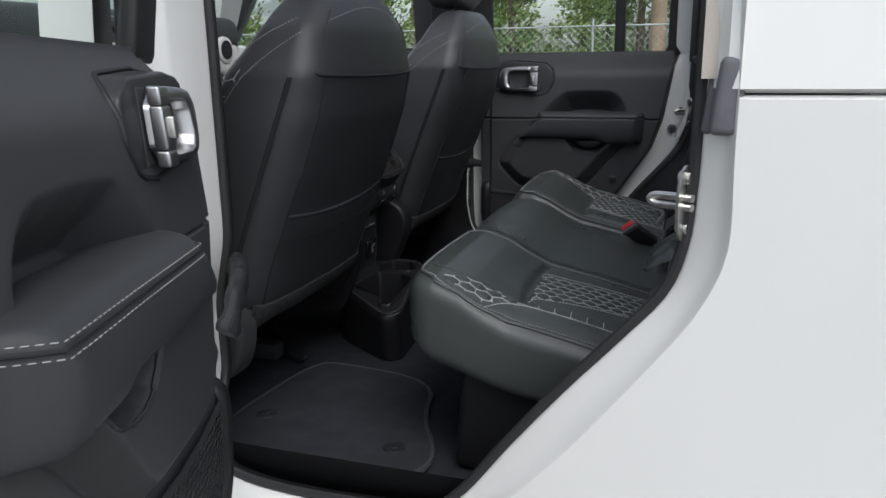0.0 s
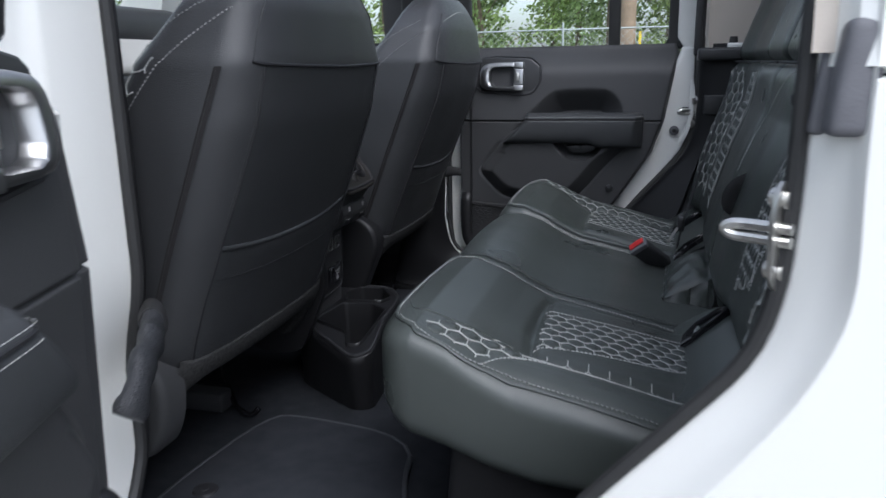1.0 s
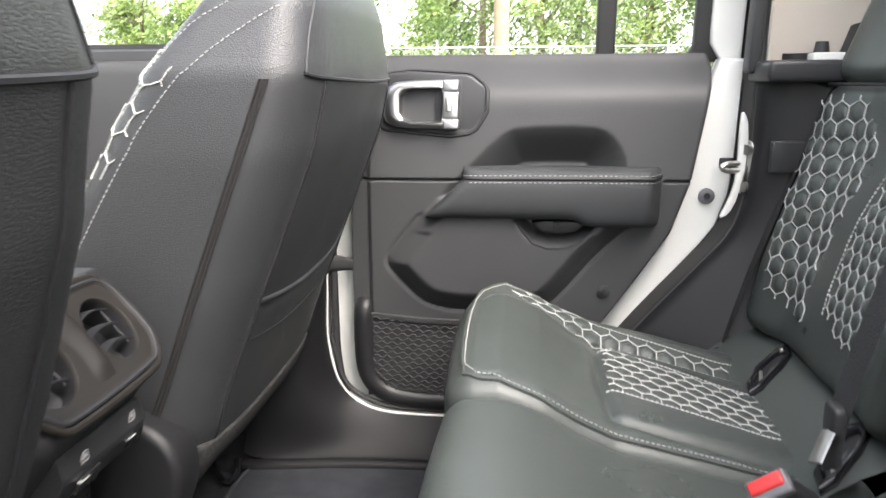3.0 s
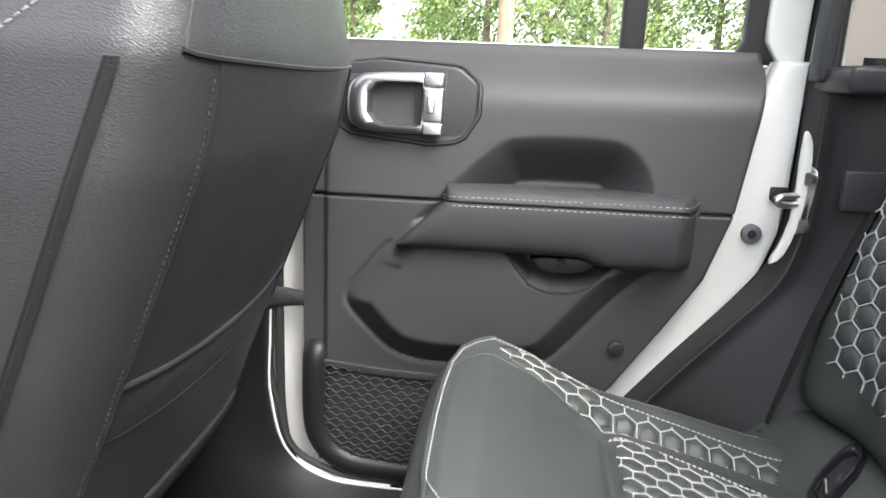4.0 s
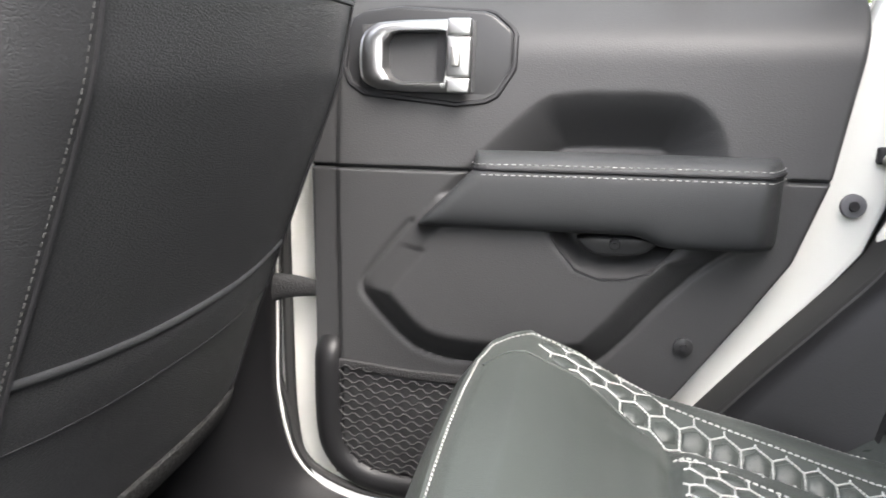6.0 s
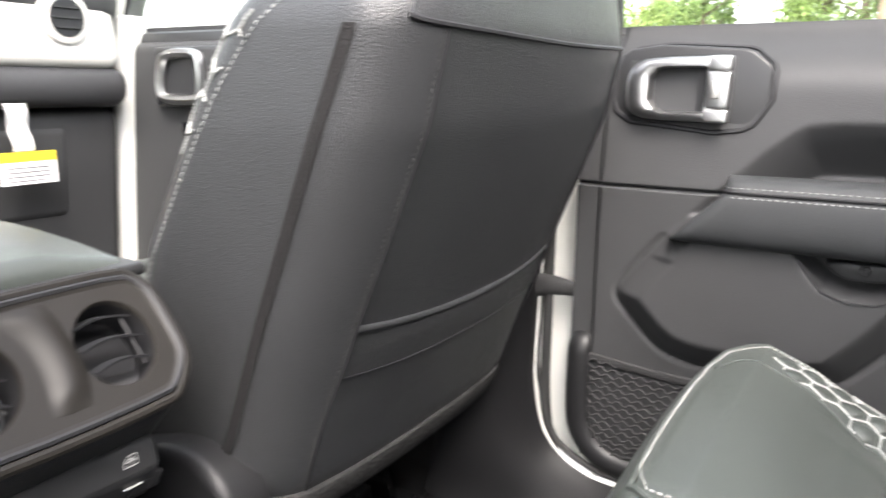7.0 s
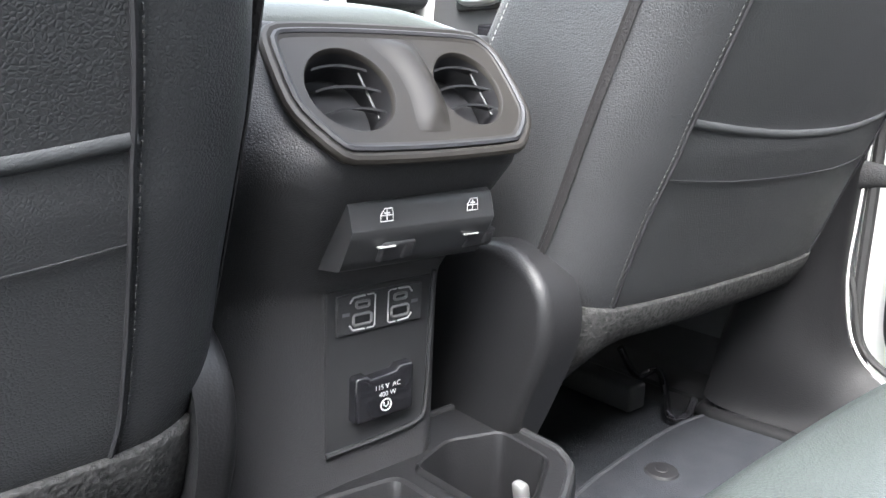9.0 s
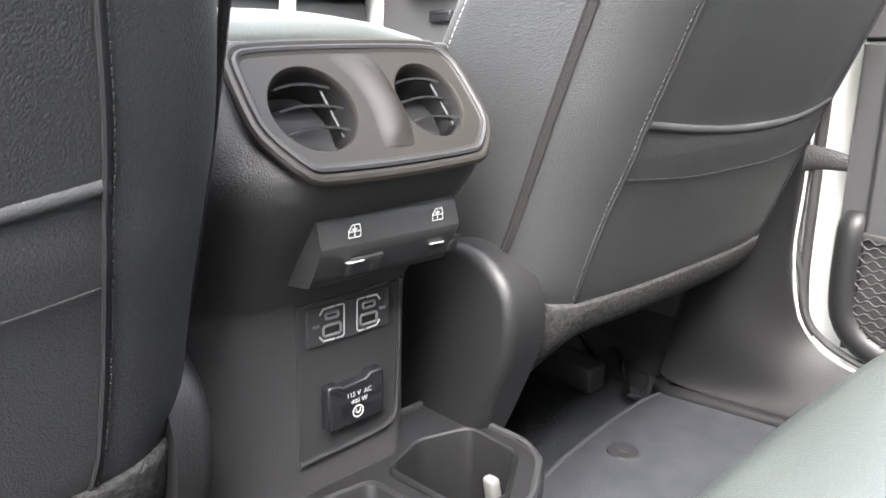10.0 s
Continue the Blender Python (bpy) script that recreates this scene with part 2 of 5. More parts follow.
def shrink(poly, d):
    """The outline moved inwards by d (counter-clockwise)."""
    if d == 0:
        return list(poly)
    out, m = [], len(poly)
    for i in range(m):
        (x0, y0), (x1, y1), (x2, y2) = poly[i - 1], poly[i], poly[(i + 1) % m]
        a, b = Vector((x1 - x0, y1 - y0)), Vector((x2 - x1, y2 - y1))
        na, nb = Vector((-a.y, a.x)).normalized(), Vector((-b.y, b.x)).normalized()
        n = na + nb
        n = n / max(n.length_squared / 2, 0.5)
        out.append((x1 + n.x * d, y1 + n.y * d))
    return out


def smooth_line(pts, rounds=2, closed=False):
    """Corner cutting."""
    pts = [tuple(p) for p in pts]
    for _ in range(rounds):
        out = [] if closed else [pts[0]]
        n = len(pts)
        for i in range(n if closed else n - 1):
            a, b = Vector(pts[i]), Vector(pts[(i + 1) % n])
            out += [tuple(a.lerp(b, 0.25)), tuple(a.lerp(b, 0.75))]
        if not closed:
            out.append(pts[-1])
        pts = out
    return pts


def spline(pts, n):
    """n + 1 points at even steps along a smooth line through pts."""
    pts = [Vector(p) for p in pts]
    fine = []
    for i in range(len(pts) - 1):
        p0, p1, p2, p3 = pts[max(i - 1, 0)], pts[i], pts[i + 1], pts[min(i + 2, len(pts) - 1)]
        for j in range(12):
            t = j / 12
            fine.append(0.5 * ((2 * p1) + (p2 - p0) * t + (2 * p0 - 5 * p1 + 4 * p2 - p3) * t * t + (3 * p1 - p0 - 3 * p2 + p3) * t ** 3))
    fine.append(pts[-1])
    lens = [0.0]
    for a, b in zip(fine, fine[1:]):
        lens.append(lens[-1] + (b - a).length)
    out, k = [], 0
    for i in range(n + 1):
        d = lens[-1] * i / n
        while k < len(fine) - 2 and lens[k + 1] < d:
            k += 1
        t = (d - lens[k]) / max(lens[k + 1] - lens[k], 1e-9)
        out.append(fine[k].lerp(fine[k + 1], min(max(t, 0), 1)))
    return out


def curve(x, table):
    """Linear table look-up."""
    return float(np.interp(x, [a for a, _ in table], [b for _, b in table]))


def step(t):
    t = min(max(t, 0.0), 1.0)
    return t * t * (3 - 2 * t)


def sdf(poly, x, z):
    """Signed distance to an outline, negative inside."""
    d, inside = 1e9, False
    n = len(poly)
    for i in range(n):
        (ax, az), (bx, bz) = poly[i], poly[(i + 1) % n]
        ex, ez, wx, wz = bx - ax, bz - az, x - ax, z - az
        t = min(max((wx * ex + wz * ez) / (ex * ex + ez * ez), 0), 1)
        d = min(d, math.hypot(wx - t * ex, wz - t * ez))
        if (az > z) != (bz > z) and x < (bx - ax) * (z - az) / (bz - az) + ax:
            inside = not inside
    return -d if inside else d


def thing(name, label, category, group="", kind=""):
    return tagged(new(name), label, category, group, kind)


def part(name, geo, mat, parent=None, label="", sharp=35, kind="", data=None):
    """One mesh under a thing or a part."""
    if data is None:
        data = bpy.data.meshes.new(name)
        flip = PLACE.determinant() < 0
        data.from_pydata([PLACE @ Vector(p) for p in geo.v], [], [f[::-1] if flip else f for f in geo.f])
        data.materials.append(mat)
        data.validate()
        data.polygons.foreach_set("use_smooth", [True] * len(data.polygons))
        data.update()
        data.set_sharp_from_angle(angle=radians(sharp))
    ob = new(name, data)
    ob.parent = parent
    if label:
        ob["label"] = label
    if kind:
        ob["kind"] = kind
    return ob


def single(name, geo, mat, label, category="", kind="", group="", sharp=35):
    return tagged(part(name, geo, mat, None, "", sharp), label, category, group, kind)


from mathutils.bvhtree import BVHTree


def snapper(geo):
    """A function that lays a point on a surface and gives the normal there, too."""
    tree = BVHTree.FromPolygons([Vector(p) for p in geo.v], geo.f)

    def snap(p, out=None):
        q, n, _, _ = tree.find_nearest(Vector(p))
        if out is not None and n.dot(Vector(out)) < 0:
            n = -n
        return q, n

    return snap


MID = 0.045  # centre line of the car

# ---- surroundings ----


def fill(outer, holes, frame_of, flip=False):
    """A flat sheet with holes."""
    from_loops = [[Vector((u, v, 0)) for u, v in loop] for loop in [outer, *holes]]
    from mathutils.geometry import tessellate_polygon
    tris = tessellate_polygon(from_loops)
    pts = [p for loop in from_loops for p in loop]
    return [frame_of(p.x, p.y, 0) for p in pts], [t[::-1] if flip else t for t in tris]


g = Geo()
g.grid([[(-400 + 100 * i, -400 + 100 * j, 0.0) for i in range(9)] for j in range(9)])
single("ground", g, ASPHALT, "grey asphalt car park under the car", "ground", "structure")
g = Geo()
g.grid([[(-120 + 20 * i, 17.5 + 30 * j, 0.02 + 0.25 * j) for i in range(13)] for j in range(3)])
single("grass_verge", g, GRASS, "green grass verge beyond the wire fence", "grass", "structure")

fence = thing("wire_fence", "galvanised chain link fence with steel posts beyond the car park", "fence")
for i in range(31):
    x = -45 + 3 * i + 0.4
    part("post", Geo().tube([(x, 20, 0), (x, 20, 2.25)], 0.03, 8), GALV, fence)
part("top_rail", Geo().tube([(-46, 20, 2.06), (46, 20, 2.06)], 0.022, 8), GALV, fence)
g = Geo()
for i in range(240):
    x = -24 + 0.2 * i
    g.tube([(x, 20, 0.05), (x + 2.0, 20, 2.05)], 0.003, 3, caps=False)
    g.tube([(x, 20, 0.05), (x - 2.0, 20, 2.05)], 0.003, 3, caps=False)
part("wire_mesh", g, GALV, fence)

pole = thing("utility_pole", "brown weathered wooden utility pole behind the fence", "pole")
part("shaft", Geo().tube([(-0.95, 21.5, 0), (-0.93, 21.5, 4.5), (-0.9, 21.5, 9)], [0.24, 0.21, 0.17], 14), WOODPOLE, pole)
part("marker_strip", Geo().box((-0.62, 21.22, 0.6), (-0.55, 21.26, 2.0)), TAG_YELLOW, pole, "yellow marker strip")


def tree(x, y, h, spread, seed, mat, base=0.12):
    rng = random.Random(seed)
    t = thing("tree", "leafy green tree behind the wire fence", "tree", "trees behind the fence")
    lean = rng.uniform(-0.3, 0.3)
    g = Geo().tube([(x, y, 0), (x + lean * 0.4, y, h * 0.4), (x + lean, y, h * 0.9)], [0.16, 0.11, 0.03], 8)
    for _ in range(9):
        z = rng.uniform(0.25, 0.8) * h
        a = rng.uniform(0, 6.28)
        d = spread * rng.uniform(0.4, 0.8)
        g.tube([(x + lean * z / h, y, z), (x + lean * z / h + d * 0.6 * math.cos(a), y + d * 0.6 * math.sin(a), z + 0.3), (x + d * math.cos(a), y + d * math.sin(a), z + 0.7)], [0.05, 0.03, 0.012], 5)
    part("trunk", g, BARK, t)
    g = Geo()
    for _ in range(50):
        z = rng.uniform(base, 1.0) * h
        a, k = rng.uniform(0, 6.28), math.sqrt(rng.random())
        wide = spread * (1 - 0.65 * ((z / h - base) / (1 - base)) ** 1.6)
        c = Vector((x + wide * k * math.cos(a), y + wide * k * math.sin(a), z))
        s = rng.uniform(0.3, 0.75)
        for _ in range(70):
            p = c + Vector((rng.gauss(0, s * 0.55), rng.gauss(0, s * 0.55), rng.gauss(0, s * 0.4)))
            if p.z < 0.1:
                continue
            n = Vector((rng.gauss(0, 1), rng.gauss(0, 1), rng.gauss(0.5, 1))).normalized()
            u = n.orthogonal().normalized() * rng.uniform(0.06, 0.13)
            w = n.cross(u) * rng.uniform(0.5, 0.9)
            g.add([p - u, p + w * 0.7, p + u, p - w * 0.7], [(0, 1, 2, 3)])
    part("crown", g, mat, t)


rng = random.Random(4)
for i in range(32):
    x = -21 + 1.3 * i + rng.uniform(-0.6, 0.6)
    tall = rng.uniform(3.8, 5.4) if x < -3.5 else rng.uniform(6.0, 9.0)
    tree(x, 23.5 + rng.uniform(0, 6), tall, rng.uniform(1.3, 2.3), 20 + i, LEAF if i % 3 else PINE, 0.06)

house = thing("pale_building", "long low pale metal building past the fence", "building")
part("wall", Geo().box((-60, 34, 0), (-22, 44, 3.6)), SIDING, house)
part("roof", Geo().prism([(33.6, 3.6), (44.4, 3.6), (39, 5.2)], lambda u, v, w: (-60 + w, u, v), 38), GALV, house)

# ---- car body ----
OUTER = [(.079, 1.62), (.079, 1.30), (.079, 1.214), (.080, 1.13), (.081, 1.042), (.062, .981), (.022, .915), (-.093, .764), (-.162, .686), (-.225, .61), (-.29, .572), (-.45, .562), (-.60, .575), (-.665, .62), (-.695, .72), (-.70, .9), (-.70, 1.25), (-.70, 1.62)]
INNER = [(.047, 1.62), (.047, 1.30), (.046, 1.21), (.044, 1.10), (.038, 1.03), (.018, .971), (-.033, .908), (-.101, .83), (-.176, .737), (-.245, .647), (-.30, .612), (-.45, .601), (-.570, .609), (-.630, .641), (-.655, .72), (-.659, .87), (-.658, 1.25), (-.658, 1.62)]
OUT = [(p.x, p.y) for p in spline(OUTER, 120)]
INN = [(p.x, p.y) for p in spline(INNER, 120)]


def blend(k):
    return [(a[0] + (b[0] - a[0]) * k, a[1] + (b[1] - a[1]) * k) for a, b in zip(OUT, INN)]


def grow(line, d):
    """The opening's outline moved outwards, away from the opening."""
    c = (-0.31, 1.15)
    out = []
    n = len(line)
    for i, (x, z) in enumerate(line):
        (ax, az), (bx, bz) = line[max(i - 1, 0)], line[min(i + 1, n - 1)]
        t = Vector((bx - ax, bz - az)).normalized()
        m = Vector((-t.y, t.x))
        if m.x * (x - c[0]) + m.y * (z - c[1]) < 0:
            m = -m
        out.append((x + m.x * d, z + m.y * d))
    return out


car = thing("car_body", "white four-door off-road car with its rear door open", "car")


def side(s, skin=True):
    """One side of the body: s is -1 for the open side and +1 for the closed one."""
    def ahead(x, z):
        """Lower down, the open side's front pillar stands a little further forward."""
        return x - (.026 * step((1.0 - z) / .15) * step((-.48 - x) / .14) if s < 0 else 0)

    def inset(x, z):
        return step((-.42 - x) / .22) * step((z - .61) / .16) if s < 0 else 0

    def lip(x, w, z):
        """The front pillar of the open side is painted further in."""
        return s * max(w, .750 - .085 * inset(x, z))

    rows = [[(ahead(x, z), lip(x, w, z), z) for x, z in line] for line, w in ((OUT, .800), (blend(.06), .797), (blend(.16), .788), (blend(.5), .774), (blend(.9), .764), (INN, .757), (INN, .700), (INN, .665))]
    part("door_jamb", Geo().grid(rows), PAINT, car, "white painted door opening", sharp=50)
    part("door_seal", Geo().tube([(ahead(x, z), lip(x, .756 - .088 * inset(x, z), z), z) for x, z in grow(INN, -.005)], .0075, 8), RUBBER, car, "black rubber seal")
    # inner trim round the opening
    off = .0 if s > 0 else .085
    rows = [[(ahead(x, z), s * (w - off * inset(x, z)), z) for x, z in grow(INN, q) if s < 0 or (z < 1.235 and x > -.30)] for q, w in ((-.008, .749), (-.006, .738), (.004, .728), (.03, .716), (.075, .700), (.13, .660))]
    n = min(len(r) for r in rows)
    part("inner_trim", Geo().grid([r[-n:] for r in rows]), SHADED_PLASTIC, car, "black plastic trim")
    if s < 0:
        return
    part("gap_seal", Geo().grid([[(x, .7995, z) for x, z in OUT[:66]], [(x, .850, z) for x, z in grow(OUT, -.055)[:66]]]), RUBBER, car, "black rubber weather seal")
    part("edge_seal", Geo().grid([[(x, .7495, z) for x, z in grow(INN, -.008) if x > -.26], [(x, .8015, z) for x, z in grow(INN, -.017) if x > -.26][:len([1 for x, z in grow(INN, -.008) if x > -.26])]]), RUBBER, car, "black rubber door edge seal")
    mount = smooth_line([(.022, 1.172), (.016, 1.168), (.017, 1.07), (.008, 1.03), (-.008, .998), (.010, 1.006), (.022, 1.035), (.031, 1.09), (.031, 1.15)], 1, True)
    part("striker_mount", Geo().prism(mount, lambda u, v, w: (u, .756 - w, v), .006, .002), PAINT, car, "white painted flange behind the striker")
    post = Geo().rbox((.018, .04, .52), .006, (1, 1, 4), lambda x, y, z: (x + .031, .768 - (z + .25) * .1 + y, z + 1.49))
    part("rear_pillar_trim", post, PLASTIC, car, "black plastic pillar trim")
    part("rear_pillar", Geo().rbox((.05, .05, .55), .01, (1, 1, 4), lambda x, y, z: (x + .062, .815 - (z + .25) * .1 + y, z + 1.47)), PAINT, car, "white rear pillar")


side(-1)
side(1)
# skins
curve_low = [p for p in OUT if p[1] <= 1.2045]
outline = [(.0795, 1.2045)] + curve_low + [(-.70, 1.2045), (-.745, 1.2045), (-.745, .47), (1.35, .47), (1.35, 1.2045)]
for s in (-1, 1):
    v, f = fill(outline, [], lambda u, w, d: (u, s * .8, w))
    g = Geo().add(v, f)
    edge = [(x, s * .8, 1.2045) for x in (.0795, .5, 1.35)]
    g.grid([edge, [(a, b - s * .006, c + .003) for a, b, c in edge], [(a, b - s * .018, c + .004) for a, b, c in edge]])
    part("quarter_panel", g, PAINT, car, "white painted rear quarter panel", sharp=25)
    top = [(.0795, 1.215), (1.35, 1.215), (1.35, 1.74), (.0795, 1.74)]
    hole = [(.55, 1.30), (1.25, 1.30), (1.25, 1.66), (.55, 1.66)]
    v, f = fill(top, [hole], lambda u, w, d: (u, s * (.80 - (w - 1.215) * .10), w))
    g = Geo().add(v, f)
    g.grid([[(x, s * .8, 1.215) for x in (.0795, 1.35)], [(x, s * .785, 1.210) for x in (.0795, 1.35)]])
    g.grid([[(.0795, s * (.80 - (z - 1.215) * .1), z) for z in (1.215, 1.74)], [(.066, s * (.795 - (z - 1.215) * .1), z) for z in (1.215, 1.74)], [(.047, s * (.757 - (z - 1.215) * .1), z) for z in (1.215, 1.74)]])
    part("hardtop_side", g, PAINT, car, "white hardtop side")
    part("hardtop_glass", Geo().grid([[(x, s * (.79 - (z - 1.215) * .10), z) for x in (.54, 1.26)] for z in (1.29, 1.67)]), TINTED, car)
    liner = [(.040, 1.225), (.53, 1.225), (.53, 1.74), (.040, 1.74)]
    v, f = fill(liner, [], lambda u, w, d: (u, s * (.775 - (w - 1.215) * .10), w))
    part("hardtop_liner", Geo().add(v, f), LINER, car, "beige inner face of the hardtop")
roof_plan = [(-1.28, -.74), (1.35, -.74), (1.35, .74), (-1.28, .74)]
# made-up opening over the cabin, added only to let skylight in
light_opening = [(-1.22, -.61), (.18, -.61), (.18, .61), (-1.22, .61)]
for name, z, mat in (("roof", 1.775, PAINT), ("headliner", 1.745, HEADLINER)):
    v, f = fill(roof_plan, [light_opening], lambda u, w, d: (u, w, z - .03 * (w / .75) ** 2))
    part(name, Geo().add(v, f), mat, car, "white roof with an added opening that lets in skylight" if name == "roof" else "")
v, f = fill([(-.78, .47), (.78, .47), (.78, 1.74), (-.78, 1.74)], [[(-.6, 1.25), (.6, 1.25), (.6, 1.66), (-.6, 1.66)]], lambda u, w, d: (1.35, u, w))
part("tailgate", Geo().add(v, f), PAINT, car, "white tailgate")
part("rear_glass", Geo().grid([[(1.34, y, z) for y in (-.62, .62)] for z in (1.23, 1.68)]), TINTED, car)
v, f = fill([(-.78, .47), (.78, .47), (.72, 1.74), (-.72, 1.74)], [[(-.66, 1.30), (.66, 1.30), (.62, 1.68), (-.62, 1.68)]], lambda u, w, d: (-1.85 + max(w - 1.2, 0) * .9, u, w))
part("windscreen_frame", Geo().add(v, f), PAINT, car)
part("windscreen", Geo().grid([[(-1.85 + (z - 1.2) * .9 + .005, y, z) for y in (-.67, .67)] for z in (1.29, 1.69)]), GLASS, car)
part("bonnet", Geo().rbox((1.3, 1.35, .2), .06, (5, 5, 1), lambda x, y, z: (x - 2.55, y, 1.06 + z - .02 * (y / .6) ** 2)), PAINT, car, "white bonnet")
part("floor_pan", Geo().box((-1.9, -.80, .47), (1.35, .80, .552)), CARPET, car, "dark carpeted floor")
part("load_floor", Geo().rbox((1.15, 1.40, .18), .02, (2, 2, 1), lambda x, y, z: (x + .76, y, .64 + z)), CARPET, car, "dark carpeted load floor")


def front_side(s):
    """The closed front door seen from outside and inside."""
    d = thing("front_door", "closed white front door with a black inner panel", "door", "car doors")
    v, f = fill([(-1.74, .56), (-.752, .56), (-.752, 1.25), (-1.74, 1.25)], [], lambda u, w, q: (u, s * .80, w))
    part("outer_skin", Geo().add(v, f), PAINT, d)
    frame_loop = [(-1.70, 1.25), (-.752, 1.25), (-.752, 1.66), (-1.38, 1.66)]
    hole = [(-1.56, 1.285), (-.845, 1.285), (-.845, 1.62), (-1.33, 1.62)]
    for w, mat in ((.800, PAINT), (.765, PLASTIC)):
        v, f = fill(frame_loop, [hole], lambda u, z, q: (u, s * (w - (z - 1.25) * .1), z))
        part("window_frame", Geo().add(v, f), mat, d)
    part("glass", Geo().grid([[(x, s * (.79 - (z - 1.25) * .1), z) for x in (-1.58, -.84)] for z in (1.27, 1.64)]), GLASS, d)
    inner = Geo().rbox((.92, .06, .66), .025, (8, 1, 8), lambda x, y, z: (x - 1.23, s * (.755 + y * s), z + .93))
    part("inner_panel", inner, PLASTIC, d)
    part("armrest", Geo().rbox((.42, .07, .08), .025, (4, 1, 2), lambda x, y, z: (x - 1.1, s * .70 + y, z + 1.02)), LEATHER, d)
    part("bezel", Geo().rbox((.17, .02, .105), .009, (2, 1, 2), lambda x, y, z: (x - 1.335, s * .722 + y, z + 1.195)), PLASTIC_SMOOTH, d)
    loop = [(-1.385, 1.155), (-1.30, 1.155), (-1.29, 1.165), (-1.29, 1.225), (-1.30, 1.235), (-1.37, 1.235), (-1.39, 1.22), (-1.395, 1.17)]
    part("handle", Geo().tube([(x, s * .705, z) for x, z in smooth_line(loop, 2, True)], .009, 8, close=True), CHROME, d, "chrome pull handle")
    part("lock_switch", Geo().rbox((.06, .012, .022), .005, (1, 1, 1), lambda x, y, z: (x - 1.33, s * .722 + y, z + 1.105)), GLOSS, d)
    part("jamb_strip", Geo().rbox((.035, .06, .75), .012, (1, 1, 8), lambda x, y, z: (x - 1.535 + .10 * z + (.25 * z * z if z < 0 else 0), s * .728 + y, z + .93)), PAINT, d, "white painted door edge")
    part("belt_cap", Geo().tube([(-1.68, s * .755, 1.255), (-1.2, s * .755, 1.255), (-.77, s * .755, 1.255)], .022, 10, flat=.8), PLASTIC_SMOOTH, d)


front_side(-1)
front_side(1)
def flared(x, y, z):
    """The open side's pillar spreads forward towards the floor."""
    Z = z + 1.14
    out = step((.84 - Z) / .28) ** 1.6
    back = step((1.08 - Z) / .15)
    if y < 0:
        y *= 1 - .9 * back
    return x * (1 + (3.6 * out if x < 0 else 0)) - .712 - .034 * back, -(.715 - max(Z - 1.25, 0) * .1) + y * (1 + (1.0 * out if y > 0 and x < 0 else 0)), Z


part("centre_pillar", Geo().rbox((.10, .09, 1.2), .02, (4, 4, 40), flared), SHADED_PLASTIC, car, "black trimmed centre pillar")
far_post = lambda x, y, z: (x - .712, .715 - max(z + .08, 0) * .1 + y, z + 1.33)
part("centre_pillar", Geo().rbox((.10, .09, .80), .02, (4, 4, 24), far_post), SHADED_PLASTIC, car, "black trimmed centre pillar")

# the closed side's pillar foot runs on into the sill: outer edge, shoulder, ridge and lower edge
EDGE = [(-.662, .744, .98), (-.666, .744, .86), (-.667, .744, .77), (-.645, .744, .684), (-.588, .744, .643), (-.504, .744, .634), (-.38, .744, .634), (-.24, .744, .640)]
SHOULDER = [(-.664, .716, .98), (-.668, .722, .86), (-.670, .724, .77), (-.657, .726, .678), (-.600, .728, .628), (-.508, .731, .616), (-.38, .731, .616), (-.24, .731, .620)]
RIDGE = [(-.688, .668, .98), (-.690, .678, .86), (-.700, .688, .76), (-.695, .690, .668), (-.640, .704, .606), (-.514, .712, .594), (-.38, .712, .594), (-.24, .712, .596)]
FRONT = [(-.742, .670, .98), (-.748, .676, .86), (-.766, .676, .74), (-.772, .672, .65), (-.750, .676, .592), (-.600, .692, .580), (-.38, .700, .578), (-.24, .702, .578)]
LOWER = [(-.762, .735, .98), (-.770, .728, .86), (-.790, .700, .74), (-.800, .672, .62), (-.787, .666, .580), (-.620, .684, .576), (-.38, .693, .574), (-.24, .695, .574)]
lines = [spline(c, 70) for c in (EDGE, SHOULDER, RIDGE, FRONT, LOWER)]
part("pillar_foot", Geo().grid([spline([c[i] for c in lines], 24) for i in range(71)]), SHADED_MOULDING, car, "black plastic foot of the centre pillar", sharp=80)
kick = spline([(-.806, .720, .566), (-.800, .670, .566), (-.786, .657, .566), (-.70, .668, .566), (-.61, .678, .566), (-.38, .686, .566), (-.24, .688, .566)], 60)
part("sill_rail", Geo().tube(kick, .0125, 10), SHADED_MOULDING, car, "raised rail along the sill", sharp=80)
part("sill_flange", Geo().tube([(p.x + .002, .746, p.z + .001) for p in lines[0]], .0018, 6), PAINT, car, "white flange edge")
part("sill_seal", Geo().tube([(p.x + .010 * step((.80 - p.z) / .05), .752, p.z + .009 * step((.70 - p.z) / .06)) for p in lines[0]], .0052, 8), RUBBER, car, "black rubber seal")

